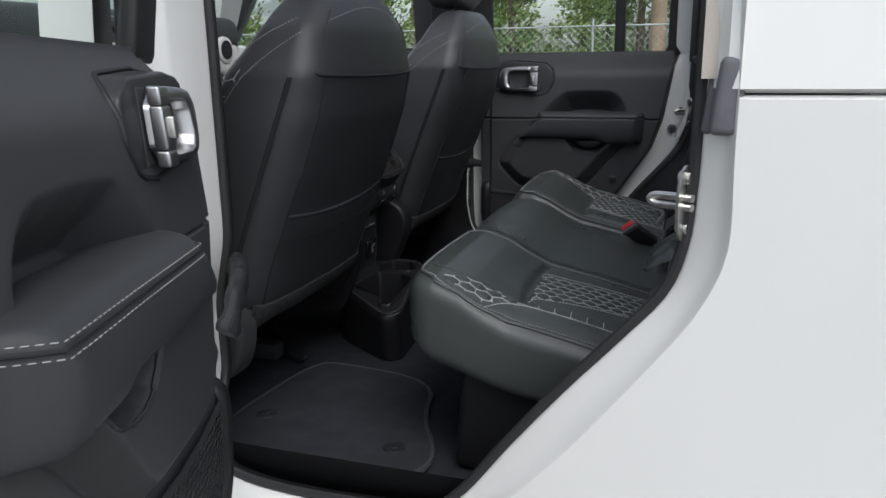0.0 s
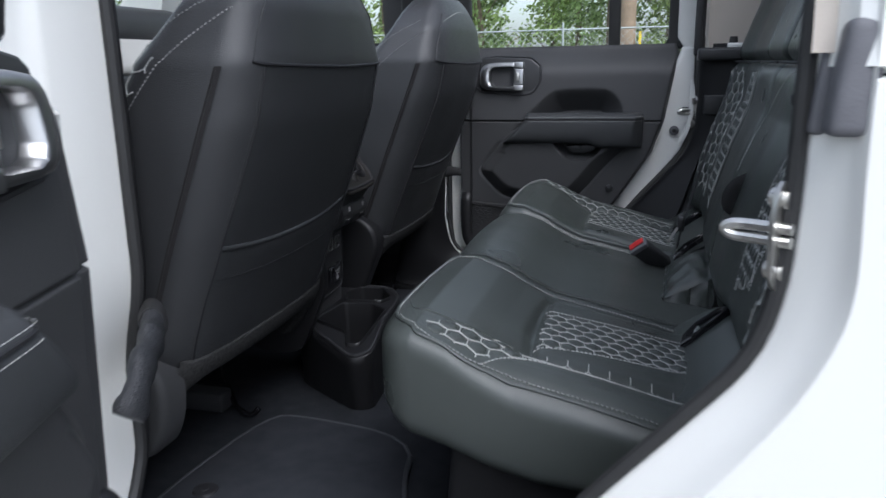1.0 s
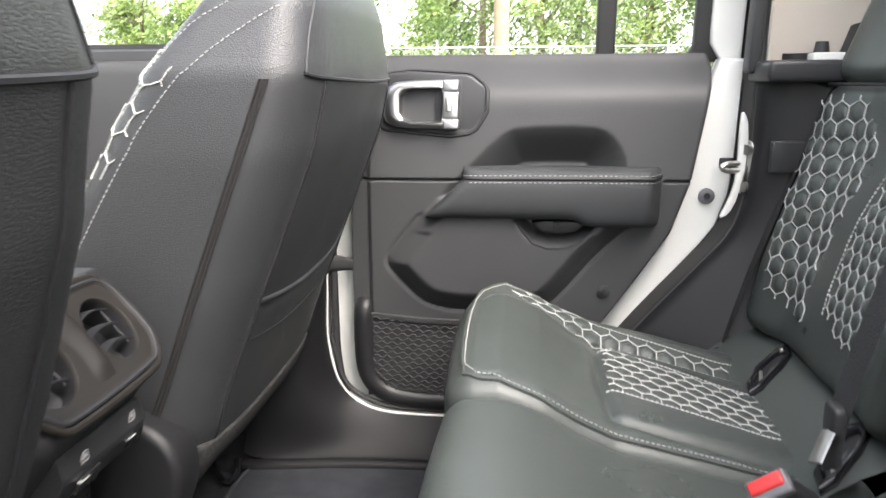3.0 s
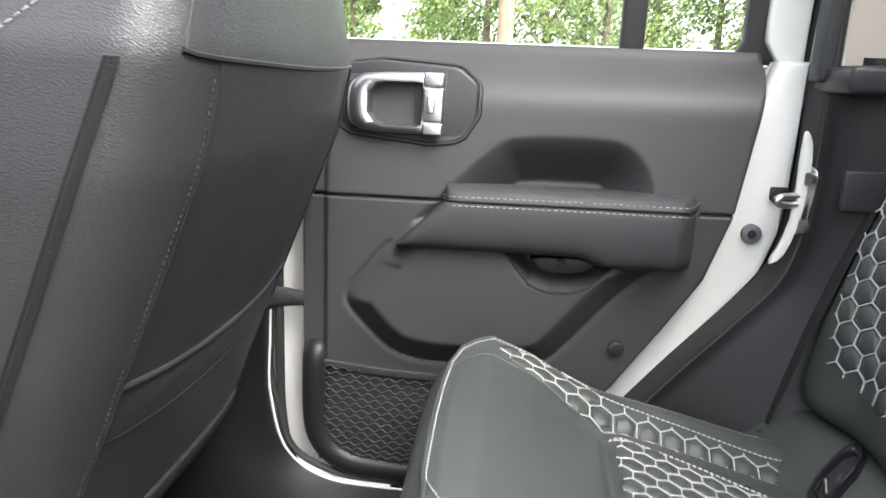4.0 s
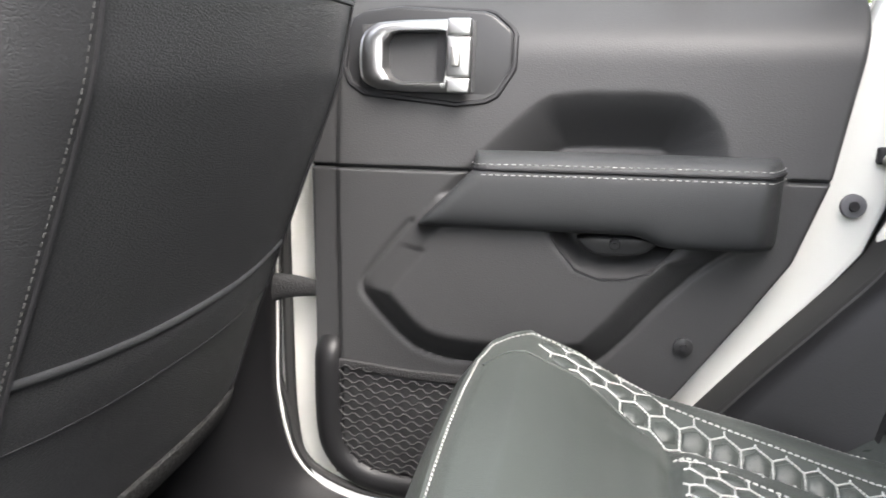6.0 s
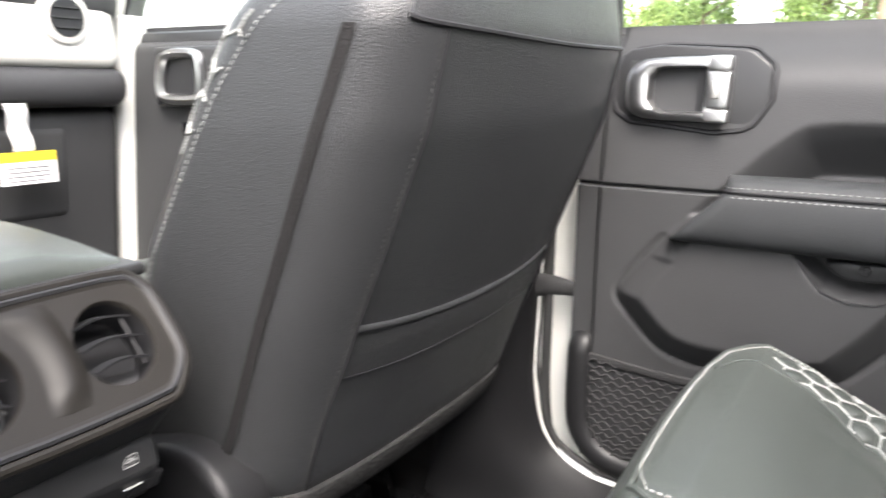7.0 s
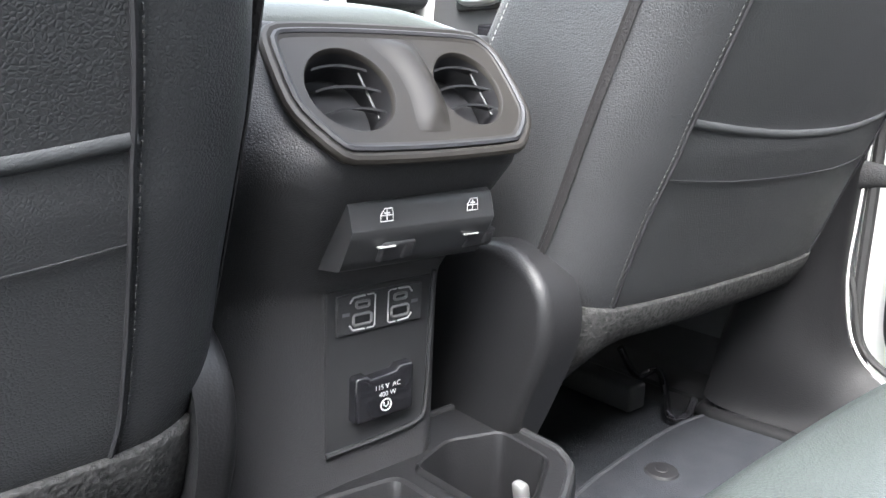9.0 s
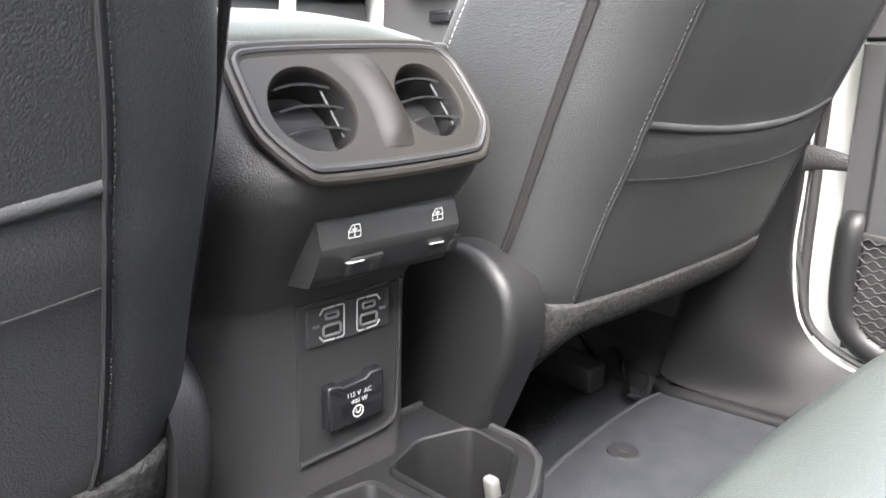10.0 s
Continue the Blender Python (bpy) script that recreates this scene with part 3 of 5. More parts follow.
# striker and bump stop on the open side, striker on the far side
for s in (-1, 1):
    st = thing("door_striker", "zinc steel door striker bolted to the white jamb", "latch", "door strikers")
    plate = smooth_line([(-.017, -.045), (.017, -.045), (.017, .045), (-.017, .045)], 2, True)
    part("plate", Geo().prism(plate, lambda u, v, w: (.034 + u * .55 - w * .75, s * (.758 - u * .9 - w * .5), 1.082 + v), .005, .0015), STEEL, st)
    for dz in (-.03, .03):
        part("bolt", Geo().tube([(.040, s * .757, 1.082 + dz), (.026, s * .747, 1.082 + dz)], [.010, .008], 12), STEEL, st)
    loop = [(.040, s * .766, 1.0895), (.010, s * .748, 1.0895), (-.004, s * .743, 1.089), (-.010, s * .741, 1.084), (-.004, s * .743, 1.079), (.010, s * .748, 1.0785), (.040, s * .766, 1.0785)]
    part("pin", Geo().tube(smooth_line(loop, 2), .0048, 10), STEEL, st)
    if s > 0:
        continue
    block = thing("bump_stop", "grey rubber door bump stop on the jamb", "bumper")
    part("pad", Geo().rbox((.030, .042, .084), .008, (2, 2, 3), lambda x, y, z: (.070 + x + z * .10, s * .776 + y, 1.207 + z)), GREY_RUBBER, block)
    part("lip", Geo().rbox((.018, .026, .082), .006, (1, 1, 2), lambda x, y, z: (.056 + x + z * .10, s * .757 + y, 1.205 + z)), GREY_RUBBER, block)
    part("screw", Geo().tube([(.042, s * .747, 1.190), (.037, s * .742, 1.190)], .006, 10), DARK, block)

# ---- rear doors ----
PANEL_RIGHT = [(.64, -.30), (.66, -.285), (.70, -.262), (.813, -.178), (.90, -.118), (.97, -.073), (1.057, -.044), (1.18, -.021), (1.24, -.010), (1.265, -.014)]
PANEL_LEFT = [(.64, -.52), (.66, -.565), (.70, -.600), (.75, -.618), (.80, -.625), (1.24, -.625), (1.265, -.62)]
RECESS = smooth_line([(-.475, 1.02), (-.09, 1.02), (-.153, 1.062), (-.160, 1.105), (-.184, 1.136), (-.215, 1.147), (-.338, 1.145), (-.366, 1.130), (-.440, 1.058)], 1, True)
BULGE = smooth_line([(-.558, .915), (-.548, .898), (-.502, .850), (-.470, .836), (-.42, .831), (-.295, .834), (-.262, .860), (-.20, .938), (-.150, .982), (-.11, 1.0), (-.12, 1.04), (-.46, 1.04), (-.499, .996), (-.552, .932)], 1, True)
PULL = smooth_line([(-.342, 1.01), (-.334, .990), (-.301, .953), (-.238, .955), (-.203, .990), (-.196, 1.01)], 1, True)


def ramp(t):
    """A slope with narrow rounded ends."""
    t = min(max(t, 0.0), 1.0)
    return .6 * t + .4 * step(t)


def trim_y(x, z):
    y = .757 + .13 * max(0, z - 1.06) + .052 * step((z - 1.165) / .100) ** 2
    y += .058 * ramp(.03 - sdf(RECESS, x, z) / .068)
    b = sdf(BULGE, x, z)
    y -= .027 * ramp(-b / (.036 if z < .97 else .030))
    if z < 1.0:
        y += .0035 * math.exp(-((b - .002) / .0035) ** 2)
    if z < 1.02:
        y += .038 * ramp(.30 - sdf(PULL, x, z) / .016)
    if x < -.435 or x > -.095:
        y += .006 * math.exp(-((z - 1.058) / .0022) ** 2)
    if x < -.585:
        y += .007 * step((-.585 - x) / .006)
    d = min((x - curve(z, PANEL_LEFT)) * 3, curve(z, PANEL_RIGHT) - x, z - .64)
    return y + .045 * max(0, 1 - d / .012) ** 2


def rear_door(label):
    """A rear door, built where the closed one on the far side stands."""
    d = thing("rear_door", label, "door", "car doors")
    out = lambda u, v, w: (u, .832 - w, v)
    shell = [(-.30, .618), (-.25, .66), (-.172, .752), (-.10, .842), (-.035, .922), (.004, .975), (.022, 1.03), (.028, 1.10), (.032, 1.255), (-.006, 1.255), (-.03, 1.19), (-.680, 1.19), (-.685, .87), (-.682, .73), (-.652, .648), (-.59, .608), (-.45, .600)]
    inside = [(-.34, .70), (-.27, .72), (-.12, .90), (-.07, 1.00), (-.05, 1.15), (-.60, 1.15), (-.60, .80), (-.54, .70)]
    steps = [(0, 0), (0, .022), (.0013, .0258), (.005, .0307), (.010, .032)]
    v, f = fill(shrink(shell, .010), [inside], lambda u, w, q: out(u, w, .032))
    part("inner_shell", Geo().grid([[out(u, w, q) for u, w in shrink(shell, e)] for e, q in steps], close=True).add(v, f), PAINT, d, "white painted door shell")
    v, f = fill(shell, [], lambda u, w, q: (u, .845, w))
    part("outer_skin", Geo().add(v, f), PAINT, d)
    rows = []
    zs = sorted(set([.64 + .625 * i / 190 for i in range(191)] + [1.058 + .001 * k for k in range(-5, 6)]))
    for z in zs:
        a, b = curve(z, PANEL_LEFT), curve(z, PANEL_RIGHT)
        rows.append([(a + (b - a) * j / 200, trim_y(a + (b - a) * j / 200, z), z) for j in range(201)])
    part("trim_panel", Geo().grid(rows), PLASTIC, d, "black moulded plastic trim panel", sharp=60)
    # handle
    tip = lambda z: .11 * (z - 1.145)
    bez = [(-.578, 1.170), (-.572, 1.155), (-.555, 1.144), (-.45, 1.133), (-.418, 1.137), (-.406, 1.143), (-.392, 1.165), (-.388, 1.172), (-.388, 1.205), (-.392, 1.213), (-.412, 1.229), (-.422, 1.232), (-.520, 1.238), (-.560, 1.233), (-.572, 1.226), (-.578, 1.212)]
    part("handle_bezel", Geo().prism(bez, lambda u, v, w: (u, .812 - w + tip(v), v), .044, .004), PLASTIC_SMOOTH, d, "dark satin bezel")
    part("bezel_groove", Geo().tube([(p.x, trim_y(p.x, p.y) - .0004, p.y) for p in [Vector(q) for q in resample(shrink(bez, -.002), 120)]], .0030, 6, close=True), DARK, d)
    cup = [(-.560, 1.150), (-.430, 1.144), (-.430, 1.222), (-.560, 1.218)]
    part("handle_cup", Geo().prism(cup, lambda u, v, w: (u, .7710 - w + tip(v), v), .004, .001), PLASTIC, d)
    part("handle_slot", Geo().box((-.472, .7655, 1.156), (-.459, .7690, 1.208)), DARK, d)
    hole = [(-.528, 1.170), (-.522, 1.160), (-.512, 1.155), (-.462, 1.156), (-.462, 1.209), (-.512, 1.209), (-.522, 1.206), (-.528, 1.197)]
    ring = smooth_line([(-.561, 1.165), (-.554, 1.152), (-.535, 1.145), (-.4330, 1.143), (-.4330, 1.224), (-.535, 1.222), (-.552, 1.214), (-.561, 1.200)], 1, True)
    h = Geo()
    rows = []
    m = 120
    rh = resample(hole, m)
    rc = (-.495, 1.183)
    ro = []
    for q in rh:
        ray = Vector((q[0] - rc[0], q[1] - rc[1]))
        k = next(k for k in (1 + i * .004 for i in range(600)) if sdf(ring, rc[0] + ray.x * k, rc[1] + ray.y * k) >= 0)
        ro.append((rc[0] + ray.x * k, rc[1] + ray.y * k))
    for k, w in ((0, .764), (.06, .754), (.16, .7505), (.50, .7475), (.84, .7475), (.93, .7500), (1, .768)):
        rows.append([(a[0] + (b[0] - a[0]) * k, w + tip(a[1]), a[1] + (b[1] - a[1]) * k) for a, b in zip(ro, rh)])
    part("pull_handle", h.grid(rows, close=True), CHROME, d, "satin chrome pull handle", sharp=50)
    for a, b in ((1.1435, 1.160), (1.1608, 1.2042), (1.2050, 1.2235)):
        part("hinge_barrel", Geo().rbox((.027, .014, b - a), .003, (1, 1, 2), lambda x, y, z: (x - .4455, y + .7520 + tip(z + (a + b) / 2), z + (a + b) / 2)), CHROME, d)
    part("lock_lever", Geo().rbox((.010, .008, .022), .002, (1, 1, 1), lambda x, y, z: (x - .448, y + .7435 + tip(z + 1.183), z + 1.183)), STEEL, d)
    # armrest
    sect = smooth_line([(.800, 1.079), (.752, 1.083), (.728, 1.080), (.716, 1.070), (.713, 1.064), (.709, 1.058), (.708, 1.030), (.712, 1.010), (.722, .9995), (.745, .997), (.800, .997)], 2)
    rows = []
    for u in [0, .002, .004, .008, .02, .035, .05, .07, .09, .12, .16] + [.16 + .74 * i / 30 for i in range(1, 31)] + [.915, .93, .945, .96, .97, .978, .986, .993, 1.0]:
        row = []
        out_in = curve(u, [(0, .62), (.002, .76), (.008, .88), (.02, .95), (.045, 1), (.905, 1), (.925, .965), (.975, .66), (.99, .45), (1, .20)])
        for y, z in sect:
            front = -.424 - max(0, 1.064 - z)
            low = .012 * step((u - .60) / .10) * step((1.03 - z) / .03)
            tall = 1 - .10 * max(0, (u - .975) / .025) ** 2
            row.append((front + (-.0955 - front) * u, .800 - (.800 - y) * out_in, 1.040 + (z - low - 1.040) * tall))
        rows.append(row)
    part("armrest", Geo().grid(rows), LEATHER_DARK, d, "padded black leather armrest", sharp=80)
    seam = [(-.426, .742, 1.065), (-.4235, .728, 1.0652), (-.417, .719, 1.0655), (-.407, .7135, 1.066), (-.36, .7125, 1.0665), (-.25, .7125, 1.067), (-.128, .7125, 1.067), (-.118, .7165, 1.067), (-.103, .742, 1.068), (-.0985, .760, 1.068)]
    for dz in (.0055, -.0055):
        path = spline([(x, y - .0020 + dz * .30, z + dz) for x, y, z in seam], 60)
        part("stitching", Geo().dashes(path, [(0, -.9, 0.5)] * 61, .0009, .0046, .0034, .0006), SEAM_THREAD, d, "white double stitching")
    part("seam_groove", Geo().tube(spline([(x, y - .0005, z) for x, y, z in seam], 40), .0018, 6), DARK, d)
    # pull cup under the armrest
    rimline = [q for q in resample(PULL, 160) if q[1] < .996]
    rimline.sort(key=lambda q: q[0])
    part("cup_rim", Geo().tube([(u, trim_y(u, v) - .0012, v) for u, v in [(a, b - .004) for a, b in rimline]], .0020, 6), PLASTIC_SMOOTH, d)
    part("cup_shelf", Geo().prism(smooth_line([(-.312, .994), (-.300, .978), (-.285, .972), (-.245, .973), (-.230, .979), (-.217, .994)], 1, True), lambda u, v, w: (u, .762 - w, v), .020, .004), PLASTIC_SMOOTH, d, "dark inner lip of the pull cup")
    # fixings
    for x, y, z, r in ((-.186, trim_y(-.186, .870) - .002, .870, .0105), (-.268, .741, .986, .006)):
        f = part("trim_clip", Geo().tube([(x, y + .006, z), (x, y - .003, z), (x, y - .004, z)], [r, r, r * .8], 20), PLASTIC_SMOOTH, d)
        part("clip_head", Geo().tube([(x, y - .003, z), (x, y - .006, z)], [r * .45, r * .35], 12), DARK, f)
    f = part("grommet", Geo().tube([(-.017, .800, 1.030), (-.017, .793, 1.030), (-.017, .792, 1.030)], [.013, .013, .011], 24), GREY_RUBBER, d)
    part("plug", Geo().tube([(-.017, .793, 1.030), (-.017, .789, 1.030)], [.006, .005], 14), DARK, f)
    # near-black block paints the shade of the latch opening
    part("latch_slot", Geo().rbox((.024, .01, .018), .003, (1, 1, 1), lambda x, y, z: (x + .012, y + .7965, z + 1.085)), DARK, d)
    # map pocket
    bar = [(-.603, .775, .842), (-.603, .757, .834), (-.603, .752, .81), (-.603, .752, .74), (-.597, .752, .702), (-.57, .752, .672), (-.53, .752, .660), (-.42, .752, .656), (-.30, .755, .656), (-.25, .77, .66)]
    part("pocket_frame", Geo().tube(smooth_line(bar, 2), .011, 14, flat=1.5, up=(0, 1, 0)), SHADED_PLASTIC, d, "black plastic map pocket rim")
    net = Geo()
    cell, tall = .0094, .0088
    for i in range(19):
        z = .815 - tall * i
        a = -.588 + max(0, (.70 - z)) * .6
        n = int((-.318 - a) / cell)
        pts = []
        for k in range(n):
            x = a + cell * k
            sag = .007 * (1 - ((x + .45) / .14) ** 2) * (1 - i / 19)
            pts.append((x, .750 - .006 * math.sin(max(0, min(1, (x + .60) / .28)) * math.pi) * math.sin(i / 19 * math.pi), z + (1 if (k + i) % 2 else -1) * tall * .46 - sag))
        if len(pts) > 2:
            net.tube(smooth_line(pts, 1), .00125, 4, caps=False)
    part("pocket_net", net, STRAP, d, "black elastic diamond net")
    part("net_band", Geo().tube([(-.590, .753, .818), (-.50, .750, .811), (-.42, .750, .809), (-.33, .753, .812)], .0062, 8, flat=.45, up=(0, 0, 1)), STRAP, d, "elastic top band of the net")
    part("pocket_back", Geo().grid([[(x, .768, z) for x in (-.60, -.45, -.30)] for z in (.66, .74, .835)]), PLASTIC, d)
    # window
    lean = lambda z: .845 - max(z - 1.25, 0) * .10
    for name, x0, x1, mat, dy in (("rear_post", -.020, .033, PAINT, 0), ("rear_seal", -.044, .010, RUBBER, .012), ("divider_bar", -.206, -.174, RUBBER, .004), ("front_post", -.668, -.60, RUBBER, .004)):
        def bent(x, y, z):
            Z = z + 1.445
            shift = .020 * step((1.285 - Z) / .04) if name == "rear_post" and x < 0 else -.014 * step((1.275 - Z) / .025) if name == "rear_seal" and x < 0 else 0
            return x + (x0 + x1) / 2 + shift, lean(Z) + dy + y, Z
        part(name, Geo().rbox((x1 - x0, .024, .39), .006, (1, 1, 16), bent), mat, d)
    part("top_rail", Geo().rbox((.70, .03, .05), .008, (2, 1, 1), lambda x, y, z: (x - .32, .80 + y, z + 1.63)), RUBBER, d)
    part("belt_seal", Geo().tube([(-.66, .842, 1.252), (-.3, .842, 1.256), (-.045, .842, 1.256)], .005, 8), RUBBER, d)
    pane = part("glass", Geo().grid([[(x, lean(z) + .002, z) for x in (-.66, -.19)] for z in (1.25, 1.62)]), GLASS, d)
    pane2 = part("glass", Geo().grid([[(x, lean(z) + .002, z) for x in (-.19, -.005)] for z in (1.25, 1.62)]), TINTED, d, "darker tinted fixed pane")
    return d


def resample(loop, m):
    pts = [Vector(p) for p in loop]
    pts.append(pts[0])
    lens = [0.0]
    for a, b in zip(pts, pts[1:]):
        lens.append(lens[-1] + (b - a).length)
    out, k = [], 0
    for i in range(m):
        t = lens[-1] * i / m
        while lens[k + 1] < t:
            k += 1
        out.append(tuple(pts[k].lerp(pts[k + 1], (t - lens[k]) / (lens[k + 1] - lens[k]))))
    return out


rear_door("closed rear door with black trim, armrest and map net")
PLACE = pose(-.588, -.841, 1.1, 0, 0, -70.8) @ pose(0, 0, 0, 0, -1.6, 0) @ pose(0, 0, 0, -2.2, 0, 0) @ pose(.66, .80, -1.1) @ Matrix.Diagonal((1, -1, 1, 1))
rear_door("rear door swung open, black trim with white stitched armrest")
PLACE = Matrix.Identity(4)

# ---- seats ----
GREY_THREAD = material("grey_thread", (0.06, 0.06, 0.06), 0.9, spec=0.15)
ZIP = material("zip_tape", (0.016, 0.015, 0.016), 0.8, grain=0.6, grain_size=0.002)


def hex_mesh():
    g = Geo()
    rings = []
    for k, h in ((1.0, -.16), (.92, -.02), (.78, .09), (.45, .19)):
        rings.append([(k * math.cos(math.pi / 6 + math.pi / 3 * j), k * math.sin(math.pi / 6 + math.pi / 3 * j), h) for j in range(6)])
    g.grid(rings, close=True)
    o = len(g.v)
    g.add([(0, 0, .215)], [])
    for j in range(6):
        g.f.append((o - 6 + j, o - 6 + (j + 1) % 6, o))
    ob = part("quilted_hexagon", g, LEATHER)
    data = ob.data
    bpy.data.objects.remove(ob)
    return data


HEX = hex_mesh()


def quilt(parent, surface, poly, size, turn=0.0, pads=True, squash=1.0, thread=.0015):
    """Hexagon quilting on a surface: a raised pad for each hexagon, and white stitching between."""
    sx, sy = size * math.sqrt(3), size * 1.5 * squash
    us, vs = [p[0] for p in poly], [p[1] for p in poly]
    cu, cv = sum(us) / len(us), sum(vs) / len(vs)
    ct, st = math.cos(turn), math.sin(turn)
    seen, g = set(), Geo()
    n = int(max(max(us) - min(us), max(vs) - min(vs)) / size) + 2
    for i in range(-n, n + 1):
        for j in range(-n, n + 1):
            a, b = sx * (i + .5 * (j % 2)), sy * j
            u, v = cu + a * ct - b * st, cv + a * st + b * ct
            d = sdf(poly, u, v)
            if d > size * 1.2:
                continue
            if d < -size * .55 and pads:
                p, m = surface(u, v)
                e = size * .3
                t = (surface(u + e * ct, v + e * st)[0] - p).normalized()
                t2 = Vector(m).cross(t).normalized()
                nn = Vector(m).normalized()
                q = part("quilted_hexagon", None, None, parent, data=HEX)
                k = size * .93
                q.matrix_basis = Matrix(((t.x * k, t2.x * k * squash, nn.x * k, p.x), (t.y * k, t2.y * k * squash, nn.y * k, p.y), (t.z * k, t2.z * k * squash, nn.z * k, p.z), (0, 0, 0, 1)))
            corners = []
            for k in range(6):
                x, y = size * math.cos(math.pi / 6 + math.pi / 3 * k), size * squash * math.sin(math.pi / 6 + math.pi / 3 * k)
                corners.append((u + x * ct - y * st, v + x * st + y * ct))
            for k in range(6):
                c0, c1 = corners[k], corners[(k + 1) % 6]
                key = (round((c0[0] + c1[0]) * 2000), round((c0[1] + c1[1]) * 2000))
                if key in seen:
                    continue
                seen.add(key)
                pts = [(c0[0] + (c1[0] - c0[0]) * s / 5, c0[1] + (c1[1] - c0[1]) * s / 5) for s in range(6)]
                pts = [p for p in pts if sdf(poly, *p) < 0]
                if len(pts) < 2:
                    continue
                sp = [surface(*p) for p in pts]
                g.dashes([a for a, _ in sp], [b for _, b in sp], thread, .0032, .0004, .0012)
    if g.v:
        part("hexagon_stitching", g, THREAD, parent, "white hexagon stitching")


def sewn(parent, surface, line, mat=None, w=.0014, dash=.0045, gap=.0016, label="white stitching", n=60):
    sp = [surface(p.x, p.y) for p in spline(line, n)]
    part("stitching", Geo().dashes([a for a, _ in sp], [b for _, b in sp], w, dash, gap), mat or THREAD, parent, label)


def piped(parent, surface, line, r=.0022, n=60, mat=None, lift=0.0):
    part("piping", Geo().tube([surface(p.x, p.y)[0] + Vector(surface(p.x, p.y)[1]) * lift for p in spline(line, n)], r, 6), mat or LEATHER, parent)


SEAT_TOP = [(-.44, .868), (-.41, .890), (-.385, .902), (-.35, .904), (-.30, .885), (-.262, .862), (-.22, .842), (-.12, .820), (-.03, .797), (.06, .785)]
PANEL = smooth_line([(-.205, .262), (.10, .250), (.10, .490), (-.05, .502), (-.195, .520), (-.222, .503), (-.226, .280)], 1, True)


def outer_top(x, w):
    z = curve(x, SEAT_TOP)
    ridge = step((x + .31) / .10)
    z += ridge * (.018 * step((w - .505) / .05) - .006 * step((w - .46) / .05) - .016 * step((w - .57) / .05)) + .004 * math.sin((w - .23) / .39 * math.pi)
    d = sdf(PANEL, x, w)
    z -= .0065 * math.exp(-(d / .007) ** 2)
    z += .004 * step(-d / .02)
    return z


def normal_of(fn, u, v, e=.004):
    """Height field normal."""
    return Vector((-(fn(u + e, v) - fn(u - e, v)) / (2 * e), -(fn(u, v + e) - fn(u, v - e)) / (2 * e), 1)).normalized()


def rear_cushion(s, owner):
    """An outer rear seat cushion; s: -1 on the open side, +1 on the far side."""
    L, W, H, r = .478, .398, .15, .032
    bot = lambda x: curve(x, [(-.43, .800), (-.395, .783), (-.355, .757), (-.31, .744), (-.25, .722), (-.19, .708), (.07, .690)])
    Y = lambda w: MID + s * (.222 + (w - .222) * (1.06 if s > 0 else 1.0))

    def warp(x, y, z):
        X, w = x - .171, y + .421
        X -= .007 * math.sin(math.pi * (w - .22) / .40) * step((-x) / .2)
        X += .030 * max(0, (w - .50) / .12) ** 2 * step((-x - .05) / .2)
        b = bot(X)
        return X, Y(w), b + (outer_top(X, w) - b) * (z + H / 2) / H

    g = Geo().rbox((L, W, H), r, (120, 100, 3), warp, 5)
    if s < 0:
        g.f = [f[::-1] for f in g.f]
    seat = part("cushion", g, LEATHER, owner, "black leather cushion", sharp=60)

    def top(x, w, lift=.0005):
        n = normal_of(outer_top, x, w)
        return Vector((x, Y(w), outer_top(x, w) + lift)), Vector((n.x, s * n.y, n.z))

    # outlines of the quilted fields
    band = [(-.345, .560), (-.335, .585), (-.295, .598), (-.262, .600), (-.245, .574), (-.20, .549), (-.10, .536), (.02, .531), (.02, .487), (-.15, .490), (-.25, .512), (-.31, .540)]
    quilt(seat, top, band, .0158, turn=-.06, thread=.0018)
    field = [(-.216, .340), (.02, .315), (.02, .422), (-.212, .482)]
    quilt(seat, top, field, .0135, turn=-.14, thread=.0015)
    for line in ([(-.219, .338), (-.10, .322), (.03, .308)], [(-.215, .485), (-.10, .452), (.03, .424)]):
        sewn(seat, top, line)
    sewn(seat, top, [(-.262, .603), (-.242, .578), (-.205, .553), (-.10, .540), (.02, .535)], n=60)
    piped(seat, top, [(-.385, .50), (-.365, .535), (-.33, .535), (-.29, .528), (-.24, .505)], .0012, 30)
    # rim seam along the inner side, the front and the outer side
    snap = snapper(g)

    def rim(x, w):
        """Where the seam runs over the rounded edge."""
        out = Vector((-max(0, 1 - (x + .41) / .05), s * (max(0, 1 - (w - .22) / .05) * -1 + max(0, 1 - (.622 - w) / .05)), 1.0))
        q, n = snap(Vector((x, Y(w), outer_top(x, w))) + out.normalized() * .03, out)
        return q + n * .0012, n
    inside = [(.02, .236), (-.15, .235), (-.33, .236), (-.372, .243), (-.392, .265), (-.398, .32), (-.400, .43), (-.396, .52), (-.378, .568), (-.345, .596), (-.30, .606), (-.15, .606), (.03, .606)]
    piped(seat, rim, inside, .0026, 160)
    off = [(a + (.006 if a < -.3 else 0), b + (.006 if b < .3 else -.006 if b > .58 else 0)) for a, b in inside]
    for line, thread in ((off[:8], SEAM_THREAD), (off[7:], SEAM_THREAD)):
        sewn(seat, rim, line, thread, n=90, w=.0012, dash=.0040, gap=.0020, label="fine stitching")


NEAR_SEAT = thing("rear_seat", "black leather rear seat with white hexagon quilting by the open door", "seat", "rear seats")
MID_SEAT = thing("rear_seat", "plain smooth black leather middle rear seat", "seat", "rear seats")
